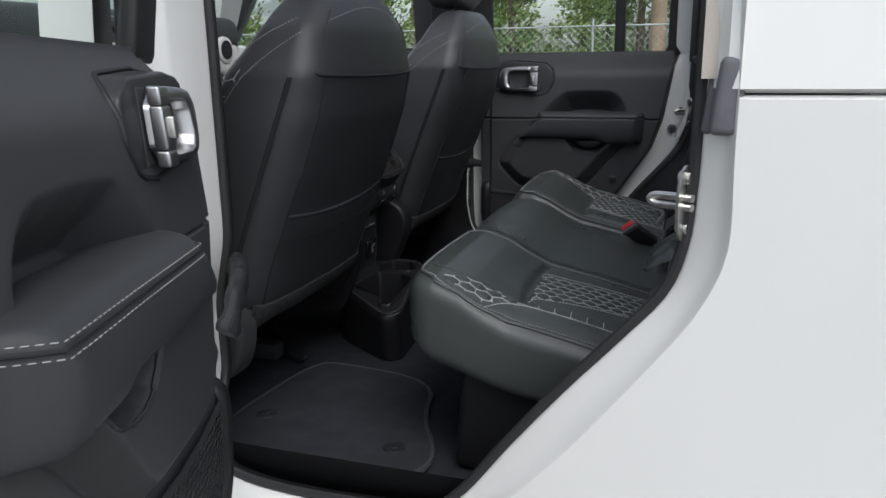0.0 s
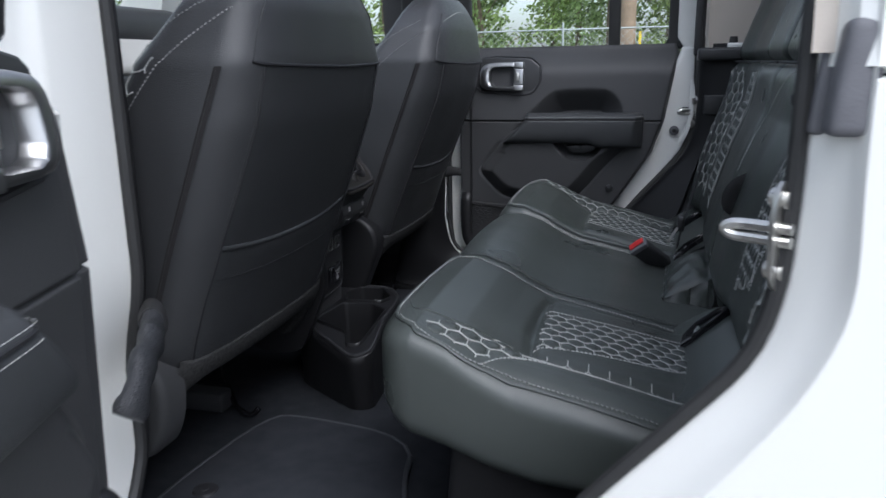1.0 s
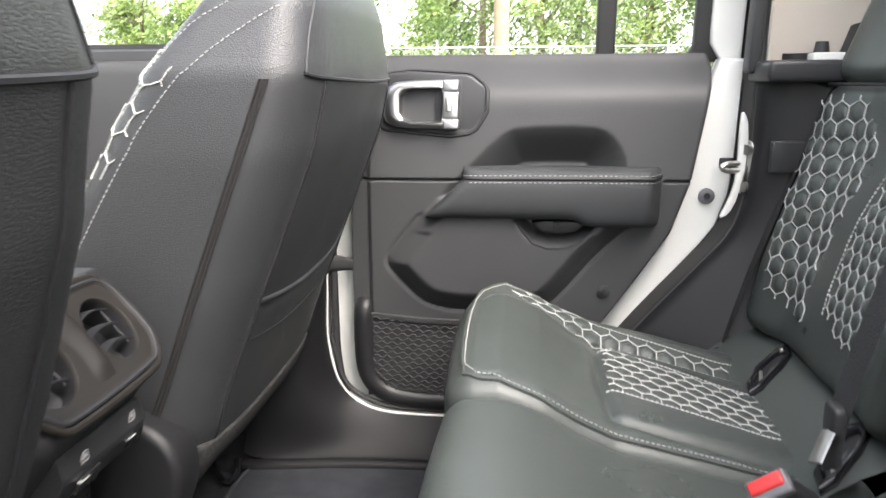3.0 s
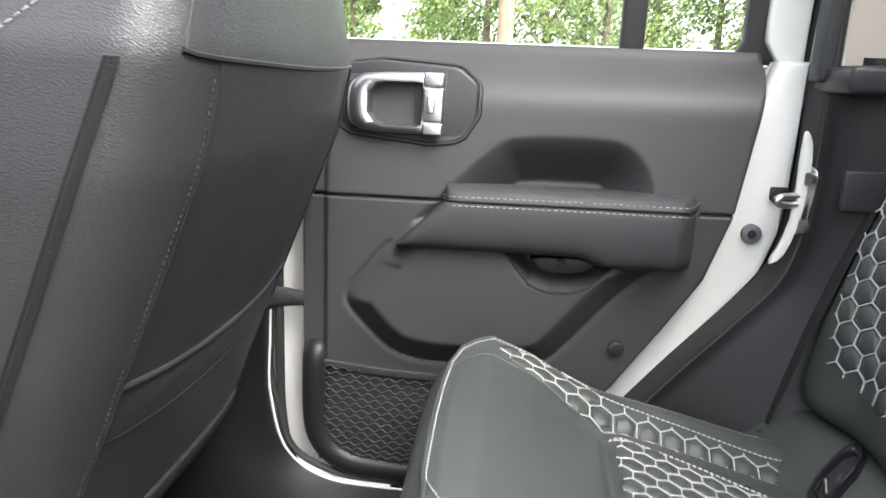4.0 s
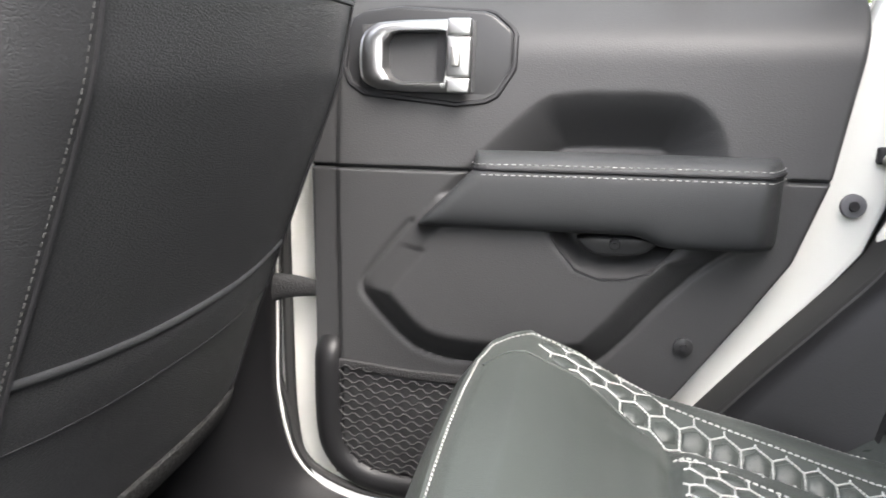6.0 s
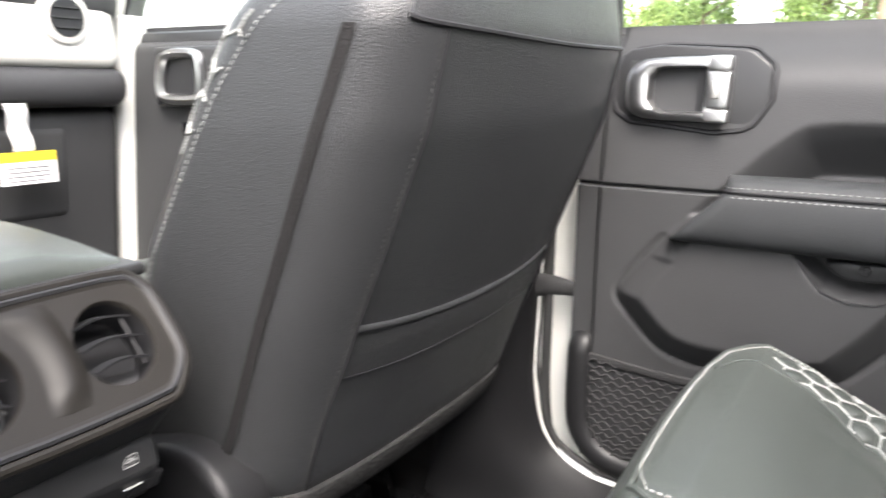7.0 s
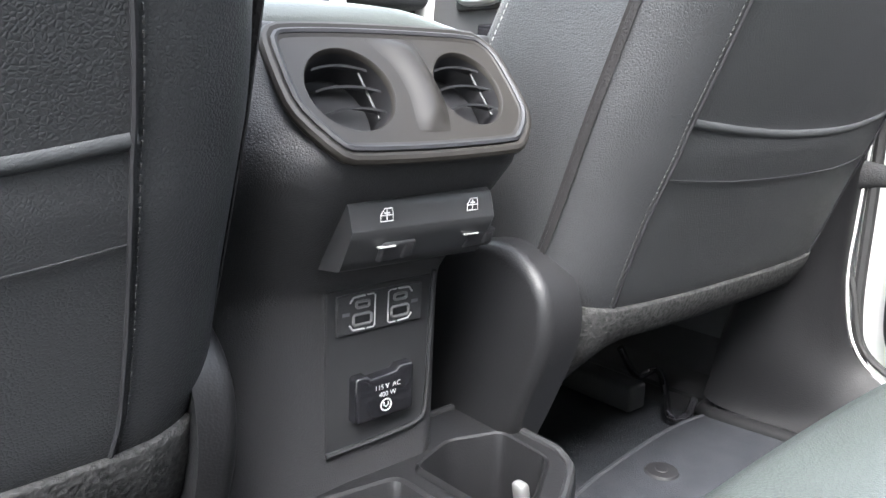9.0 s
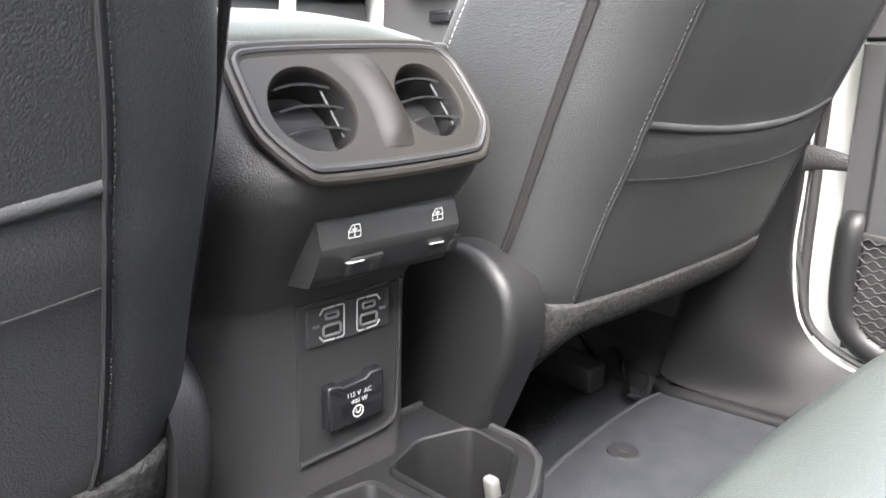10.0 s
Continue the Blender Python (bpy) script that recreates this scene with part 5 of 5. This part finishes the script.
for q in (-1, 1):
    c = WELL[0 if q < 0 else 1][:2]
    # duct and slats are near-black, so their shade sits in the colour
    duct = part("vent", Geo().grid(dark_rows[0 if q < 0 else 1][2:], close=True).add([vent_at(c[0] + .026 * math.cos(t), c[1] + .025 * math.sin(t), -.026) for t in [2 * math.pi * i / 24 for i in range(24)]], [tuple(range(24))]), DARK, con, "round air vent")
    for dz in (-.0125, 0, .0125):
        half = .0235 * math.sqrt(1 - (dz / .0245) ** 2)
        rows = []
        for dd in (.0005, -.001, -.010):
            rows.append([vent_at(c[0] + half * (2 * i / 12 - 1), c[1] + dz + .003 * (1 - (2 * i / 12 - 1) ** 2) - (dd - .002) * .4, dd) for i in range(13)])
        rows.append([p - Vector((0, 0, .0016)) for p in rows[0]])
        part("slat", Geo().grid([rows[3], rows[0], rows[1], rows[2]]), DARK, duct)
    part("slat_link", Geo().tube([vent_at(c[0] + .016, c[1] - .014, -.004), vent_at(c[0] + .016, c[1] + .014, -.004)], .0010, 6), DARK, duct)

# armrest lid
lid = Geo().rbox((.36, .20, .030), .014, (10, 12, 2), lambda x, y, z: (x - .912, CY + y, 1.062 + z + .004 * (1 - (y / .11) ** 2) - .014 * (x / .18) ** 2 * (x > 0) - .010 * step((y - .02) / .08)), 5)
part("armrest_lid", lid, LEATHER, con, "padded black leather lid", sharp=60)
part("lid_rim", Geo().rbox((.37, .205, .010), .004, (2, 2, 1), lambda x, y, z: (x - .909, CY + y, 1.048 + z)), PLASTIC_SMOOTH, con)


def face_at(y, z, lift=0.0):
    """A place on the upright rear face."""
    return Vector((con_x(z) + lift, y, z))


# window switch bar
bar = smooth_line([(-.722, .893), (-.684, .8965), (-.6800, .8985), (-.6650, .9250), (-.6655, .9275), (-.6690, .9420), (-.6720, .9450), (-.700, .958), (-.722, .960)], 1, True)
part("switch_bar", Geo().prism(bar, lambda u, v, w: (u + max(0, .010 - w) * -.5 * (u > -.70), -.012 + w, v), .119, .0035), PLASTIC_SMOOTH, con, "dark satin window switch bar", sharp=40)
for yy in (.012, .085):
    icon = Geo()
    o = (-.6672, yy, .9355)
    door = [(-.0048, -.0038), (.0048, -.0038), (.0048, .001), (.0040, .0044), (-.0018, .0044), (-.0048, .0005)]
    icon.tube([(o[0] + .0005, o[1] + a, o[2] + b) for a, b in door], .00042, 4, close=True)
    icon.tube([(o[0] + .0005, o[1] - .0048, o[2]), (o[0] + .0005, o[1] + .0048, o[2])], .0004, 4)
    icon.tube([(o[0] + .0005, o[1], o[2] + .0036), (o[0] + .0005, o[1], o[2] - .003)], .0005, 4)
    icon.tube([(o[0] + .0005, o[1] - .002, o[2] + .0015), (o[0] + .0005, o[1] + .002, o[2] + .0015)], .0006, 4)
    part("window_symbol", icon, PRINT, con, "white window symbol")
    y0 = yy + .003
    part("switch_pocket", Geo().rbox((.010, .028, .015), .003, (1, 1, 1), lambda x, y, z: (x - .6790 + .5 * z, y + y0 + .012, z + .9085)), DARK, con)
    part("window_switch", Geo().rbox((.010, .010, .012), .003, (1, 1, 2), lambda x, y, z: (x - .6775 + .3 * z, y + y0 + .019, z + .9085)), SHADED_PLASTIC, con, "window switch")
    part("mark", Geo().box((-.6740, y0 - .006, .9132), (-.6703, y0 + .007, .9141)), PRINT, con, "white line")

# recessed panel with sockets
panel = [(.002, .745), (.082, .746), (.090, .749), (.0945, .757), (.096, .80), (.096, .872), (.001, .872)]
part("socket_panel", Geo().prism(panel, lambda u, v, w: tuple(face_at(u, v, .002 - .004 + w)), .004, .0015), PLASTIC_SMOOTH, con)
part("panel_rim", Geo().tube([face_at(u, v, .0025) for u, v in spline([(.097, .875), (.097, .79), (.095, .757), (.086, .748), (.05, .745), (.002, .744)], 40)], .0022, 6), PLASTIC_SMOOTH, con, "pale highlight rim")
usb = part("usb_panel", Geo().prism([(.009, .838), (.085, .838), (.085, .868), (.009, .868)], lambda u, v, w: tuple(face_at(u, v, .002 + w)), .003, .0008), SOFT, con, "usb socket panel")
for yy in (.030, .064):
    o = 1 if yy < .05 else -1
    for ring, r in (([(yy + o * .004, .8405), (yy + o * .0095, .8405), (yy + o * .011, .842), (yy + o * .011, .865), (yy + o * .0095, .8665), (yy + o * .004, .8665)], .0006), ([(yy + o * .002, .8665), (yy - o * .008, .8660), (yy - o * .011, .862)], .0008), ([(yy + o * .002, .8405), (yy - o * .008, .8410), (yy - o * .011, .845)], .0008)):
        part("print_ring", Geo().tube([face_at(u, v, .0054) for u, v in ring], r, 5), PRINT, usb)
    part("print_bar", Geo().prism([(yy - o * .014 - .003, .8525), (yy - o * .014 + .003, .8525), (yy - o * .014 + .003, .8550), (yy - o * .014 - .003, .8550)], lambda u, v, w: tuple(face_at(u, v, .005 + w)), .0004), GREY_RUBBER, usb)
    for zz, hw, hh, name in ((.8600, .0055, .0022, "usb_c_socket"), (.8485, .0078, .0040, "usb_a_socket")):
        s = part(name, Geo().tube([face_at(u, v, .0055) for u, v in [(yy - hw, zz - hh * .7), (yy - hw * .85, zz - hh), (yy + hw * .85, zz - hh), (yy + hw, zz - hh * .7), (yy + hw, zz + hh * .7), (yy + hw * .85, zz + hh), (yy - hw * .85, zz + hh), (yy - hw, zz + hh * .7)]], .0012, 5, close=True), SOCKET, con)
        part("socket_slot", Geo().prism([(yy - hw, zz - hh), (yy + hw, zz - hh), (yy + hw, zz + hh), (yy - hw, zz + hh)], lambda u, v, w: tuple(face_at(u, v, .0045 + w)), .0006), DARK, s)
out = part("power_outlet", Geo().prism([(.022, .768), (.024, .766), (.074, .766), (.076, .768), (.076, .803), (.074, .806), (.062, .806), (.058, .802), (.036, .801), (.032, .804), (.024, .804), (.022, .802)], lambda u, v, w: tuple(face_at(u, v, .002 + w)), .010, .003), GLOSS, con, "flip-up power outlet cover")


def text(body, size, place, parent, mat=PRINT):
    c = bpy.data.curves.new("lettering", "FONT")
    c.body, c.size, c.align_x, c.align_y = body, size, "CENTER", "CENTER"
    c.extrude = .0001
    ob = new("lettering", c)
    dg = bpy.context.evaluated_depsgraph_get()
    me = bpy.data.meshes.new_from_object(ob.evaluated_get(dg))
    bpy.data.objects.remove(ob)
    me.materials.clear()
    me.materials.append(mat)
    o = new("lettering", me)
    o.parent = parent
    o.matrix_basis = place
    return o


up = Matrix(((0, 0, 1, 0), (1, 0, 0, 0), (0, 1, 0, 0), (0, 0, 0, 1)))
for body, z, size in (("115 V  AC", .7925, .0056), ("400 W", .7862, .0056)):
    text(body, size, Matrix.Translation(face_at(.050, z, .0128)) @ up, out)
part("socket_symbol", Geo().tube([face_at(.049 + .0048 * math.cos(t), .777 + .0048 * math.sin(t), .0125) for t in [2 * math.pi * i / 20 for i in range(20)]], .0006, 4, close=True)
     .tube([face_at(.047, .7795, .0125), face_at(.047, .777, .0125), face_at(.049, .7755, .0125), face_at(.051, .777, .0125), face_at(.051, .7795, .0125)], .0006, 4), PRINT, out)

# cup holder tower
def eased(poly, r, n=4):
    """An outline with its corners rounded by about r."""
    out, m = [], len(poly)
    for i in range(m):
        a, b, c = Vector(poly[i - 1]), Vector(poly[i]), Vector(poly[(i + 1) % m])
        p, q = b + (a - b) * min(.45, r / (a - b).length), b + (c - b) * min(.45, r / (c - b).length)
        for k in range(n + 1):
            t = k / n
            out.append(tuple(p * (1 - t) ** 2 + b * 2 * t * (1 - t) + q * t * t))
    return out


cup = thing("cup_holder", "black plastic double cup holder at the rear of the console", "cup holder")
plan = [(-.785, -.02), (-.744, -.056), (-.628, -.132), (-.612, -.138), (-.590, -.126), (-.583, -.112), (-.590, -.01), (-.600, .095), (-.610, .132), (-.640, .178), (-.667, .192), (-.785, .192)]
holes = [[(-.726, -.044), (-.654, -.070), (-.638, -.108), (-.612, -.104), (-.604, -.060), (-.602, .020), (-.640, .052), (-.705, .050)],
         [(-.728, .120), (-.712, .168), (-.658, .166), (-.622, .112), (-.634, .080), (-.712, .076)]]
holes = [eased(h, .009) for h in holes]
TZ = lambda w: .714 - .33 * max(0, -.02 - w)
sm = eased(plan, .010)
v, f = fill(sm, holes, lambda u, w, q: (u, w, TZ(w)))
g = Geo().add(v, f)
g.grid([[(u, w, TZ(w)) for u, w in sm], [(u, w, TZ(w) - .004) for u, w in shrink(sm, -.004)], [(u, w, TZ(w) - .02) for u, w in shrink(sm, -.005)], [(u * .985 - .012, CY + (w - CY) * .93, .60) for u, w in sm], [(u * .985 - .012, CY + (w - CY) * .92, .555) for u, w in sm]], close=True)
part("tower", g, SHADED_PLASTIC, cup)
part("top_rim", Geo().tube([(u, w, TZ(w) + .0005) for u, w in sm], .0036, 8, close=True), PLASTIC_SMOOTH, cup, "raised outer rim")
for h in holes:
    c = (sum(p[0] for p in h) / len(h), sum(p[1] for p in h) / len(h))
    sc = lambda k, z: [(c[0] + (u - c[0]) * k, c[1] + (w - c[1]) * k, TZ(c[1] + (w - c[1]) * k) + z) for u, w in h]
    g = Geo().grid([sc(1.09, .0005), sc(1.08, .0045), sc(1.05, .0065), sc(1.01, .005), sc(.985, -.001), sc(.95, -.03), sc(.88, -.085)], close=True)
    g.add(sc(.88, -.085), [tuple(range(len(h)))])
    w = part("well", g, SHADED_PLASTIC, cup, "raised rim and well")
    fx, fy = (-.682, -.047) if c[1] < .05 else (-.672, .155)
    part("finger", Geo().rbox((.014, .012, .032), .005, (1, 1, 2), lambda x, y, z: (fx + x, fy + y - .2 * z, .680 + z), 3), SOCKET, w, "pale spring finger")

# ---- floor ----
BINDING = material("mat_binding", (0.036, 0.038, 0.044), 0.7, grain=0.6, grain_size=0.003, mottle=0.2, mottle_size=0.01)
for s, lab in ((-1, "dark carpet floor mat below the open door"), (1, "dark carpet floor mat below the closed door")):
    mat_out = [(-.80, .52), (-.765, .25), (-.70, .235), (-.46, .27), (-.43, .44), (-.37, .545), (-.36, .62), (-.42, .69), (-.58, .702), (-.74, .685), (-.79, .63)]
    loop = smooth_line([(x, MID + s * w) for x, w in mat_out], 2, True)
    if s > 0:
        loop = loop[::-1]
    mt = thing("floor_mat", lab, "mat", "rear floor mats")
    part("carpet", Geo().prism(loop[::-1], lambda u, v, w: (u, v, .553 + w), .014, .005), MAT, mt)
    part("binding", Geo().tube([(u, v, .562) for u, v in shrink(loop[::-1], .002)], .0062, 8, close=True), BINDING, mt, "sewn edge binding")
    for x, w in ((-.735, .515 if s < 0 else .42), (-.44, .57)):
        c = part("mat_clip", Geo().tube([(x, MID + s * w, .564), (x, MID + s * w, .570), (x, MID + s * w, .5705)], [.022, .019, .012], 20), DARK, mt, "round plastic mat clip")
        part("clip_hole", Geo().tube([(x, MID + s * w, .570), (x, MID + s * w, .5715)], [.008, .007], 12), DARK, c)
for bend in ([(-.925, -.115, .64), (-.905, -.130, .600), (-.880, -.150, .578), (-.843, -.19, .569), (-.800, -.212, .567), (-.785, -.205, .580)], [(-.925, .630, .63), (-.909, .654, .585), (-.895, .688, .590), (-.860, .660, .570), (-.815, .603, .567), (-.803, .625, .567), (-.811, .655, .580)]):
    h = thing("seat_wire_hook", "glossy black bent wire under the front seat", "hook", "seat wires")
    part("wire", Geo().tube(spline(bend, 40), .0055, 10), GLOSS, h)

# door straps
BOOT = material("creased_rubber", (0.022, 0.023, 0.026), 0.5, grain=0.4, grain_size=0.004, mottle=0.15, mottle_size=0.02, kind="leather")
for s in (-1, 1):
    st = thing("door_check_strap", "black webbing door check strap at the pillar", "strap", "door check straps")
    if s < 0:
        folds = [.021 + .0022 * math.sin(k * .9) + .0012 * math.sin(k * 2.3) for k in range(25)]
        part("boot", Geo().tube(spline([(-.640, -.668, .928), (-.605, -.722, .924), (-.586, -.765, .912), (-.576, -.790, .894), (-.576, -.806, .876)], 24), folds, 16, flat=.62, up=(0, 0, 1)), BOOT, st, "dark creased rubber boot")
        part("boot_collar", Geo().tube([(-.650, -.656, .928), (-.640, -.669, .927), (-.632, -.681, .926)], [.026, .0275, .025], 16, flat=.62, up=(0, 0, 1)), RUBBER, st, "black collar at the pillar")
        continue
    part("webbing", Geo().tube(spline([(-.672, .735, .910), (-.660, .745, .912), (-.640, .757, .910), (-.615, .772, .904)], 20), [.019 - .0005 * i for i in range(21)], 10, flat=.40, up=(0, 0, 1)), STRAP, st)

# sill trims
for s in (-1, 1):
    t = thing("sill_trim", "black plastic sill trim with a raised rib", "trim", kind="structure")
    rows = []
    for i in range(25):
        x = -.95 + .75 * i / 24 if s < 0 else -1.75 + .965 * i / 24
        b = .010 * step((-.62 - x) / .12)
        rows.append([(x, s * (.735 - b * .2), .66 + b * 2), (x, s * (.722 - b * .3), .625 + b), (x, s * (.712 - b * .4), .600), (x, s * (.700 - b * .6), .590), (x, s * (.690 - b), .574), (x, s * (.680 - b), .572), (x, s * (.670 - b), .553)])
    part("trim", Geo().grid(rows), SHADED_PLASTIC, t)

# ---- far rear quarter trim ----
t = thing("quarter_trim", "black plastic trim panel behind the far door", "trim", kind="structure")
rows = []
for i in range(21):
    z = .60 + .66 * i / 20
    x0 = curve(z, [(.60, -.28), (.647, -.22), (.737, -.15), (.83, -.075), (.908, -.006), (.971, .044), (1.03, .062), (1.26, .068)])
    rows.append([(x0 + .012 * j + .018 * max(0, j - 4), .742 - .045 * step(j / 6) + .012 * math.sin(j * .6), z) for j in range(16)])
part("panel", Geo().grid(rows), SHADED_PLASTIC, t, sharp=80)
part("ledge", Geo().rbox((.34, .11, .032), .008, (3, 1, 1), lambda x, y, z: (x + .200, .730 + y, 1.233 + z)), PLASTIC_SMOOTH, t)
part("access_lid", Geo().rbox((.055, .01, .05), .004, (1, 1, 1), lambda x, y, z: (x + .078, .703 + y, 1.105 + z)), PLASTIC_SMOOTH, t)
cl = thing("hardtop_clamp", "white hardtop bolt plate with a black knob on the ledge", "clamp")
part("plate", Geo().rbox((.05, .03, .016), .003, (1, 1, 1), lambda x, y, z: (x + .125, .715 + y, 1.252 + z)), PAINT, cl)
part("knob", Geo().tube([(.115, .715, 1.258), (.115, .715, 1.276)], [.012, .009], 12), RUBBER, cl)

# ---- dashboard ----
dash = thing("dashboard", "dashboard with pale trim panel, round vents and glove box", "dashboard")
part("upper_pad", Geo().rbox((.40, 1.40, .12), .045, (3, 10, 2), lambda x, y, z: (x - 1.66, y, 1.335 + z)), PLASTIC, dash)
part("face_panel", Geo().rbox((.08, 1.36, .150), .03, (2, 10, 3), lambda x, y, z: (x - 1.500 - .15 * z, y, 1.280 + z)), DASH, dash, "pale silver face panel")
part("knee_roll", Geo().rbox((.10, 1.38, .07), .03, (2, 10, 2), lambda x, y, z: (x - 1.498, y, 1.176 + z)), SOFT, dash)
part("lower", Geo().rbox((.25, 1.38, .42), .03, (2, 8, 4), lambda x, y, z: (x - 1.63 + .1 * z, y, .93 + z)), PLASTIC, dash)
for yy in (.572, -.53, .12, -.08):
    c = Vector((-1.463, yy, 1.288))
    vent = part("vent", Geo().tube([c + Vector((-.01, 0, 0)), c + Vector((.014, 0, 0)), c + Vector((.016, 0, 0))], [.046, .042, .038], 28), DASH, dash, "round vent with pale ring")
    # near-black disc paints the shaded depth of the vent
    part("vent_hole", Geo().tube([c + Vector((.016, 0, 0)), c + Vector((.0175, 0, 0))], [.031, .031], 24), DARK, vent)
    for dz in (-.016, 0, .016):
        part("slat", Geo().box((c.x + .017, c.y - .024, c.z + dz - .0015), (c.x + .021, c.y + .024, c.z + dz + .0015)), PLASTIC_SMOOTH, vent)
gb = part("glove_box", Geo().rbox((.03, .36, .16), .015, (1, 4, 2), lambda x, y, z: (x - 1.505 + .1 * z, y + .40, 1.03 + z)), PLASTIC, dash)
part("latch", Geo().rbox((.02, .10, .05), .008, (1, 2, 1), lambda x, y, z: (x - 1.488, y + .343, 1.070 + z)), PLASTIC_SMOOTH, gb)
part("latch_bar", Geo().rbox((.012, .092, .014), .004, (1, 2, 1), lambda x, y, z: (x - 1.478, y + .341, 1.028 + z)), PLASTIC_SMOOTH, gb)
tag = thing("hang_tag", "white and yellow paper tag hanging on a white band", "tag")
part("band", Geo().grid([[(-1.452 + .004 * math.sin(k * .9), .455 + .0008 * k + w, 1.150 - .0075 * k) for w in (0, .016, .033)] for k in range(11)] + [[(-1.454, .463 + w, 1.075) for w in (0, .016, .033)]]), TAG_WHITE, tag)
part("card", Geo().box((-1.448, .436, 1.022), (-1.446, .529, 1.058)), TAG_WHITE, tag)
part("stripe", Geo().box((-1.448, .436, 1.058), (-1.446, .529, 1.074)), TAG_YELLOW, tag, "yellow header")
for i in range(4):
    part("print_bar", Geo().box((-1.4458, .446, 1.027 + .007 * i), (-1.4452, .518, 1.0285 + .007 * i)), GREY_RUBBER, tag)

wheel = thing("steering_wheel", "black leather steering wheel", "steering wheel")
tilt = Matrix.Translation((-1.18, -.355, 1.16)) @ Matrix.Rotation(radians(-65), 4, "Y")
ring = [tilt @ Vector((.185 * math.cos(t), .185 * math.sin(t), 0)) for t in [2 * math.pi * i / 40 for i in range(40)]]
part("rim", Geo().tube(ring, .017, 10, close=True), LEATHER, wheel)
part("hub", Geo().rbox((.15, .14, .06), .025, (2, 2, 1), lambda x, y, z: tuple(tilt @ Vector((x, y, z - .03)))), PLASTIC, wheel)
for a in (-90, 90, 180):
    t = radians(a)
    part("spoke", Geo().tube([tilt @ Vector((.05 * math.cos(t), .05 * math.sin(t), -.02)), tilt @ Vector((.18 * math.cos(t), .18 * math.sin(t), 0))], .016, 8, flat=.6), PLASTIC_SMOOTH, wheel)
part("column", Geo().tube([tilt @ Vector((0, 0, -.04)), tilt @ Vector((0, 0, -.36))], .045, 12), PLASTIC, wheel)
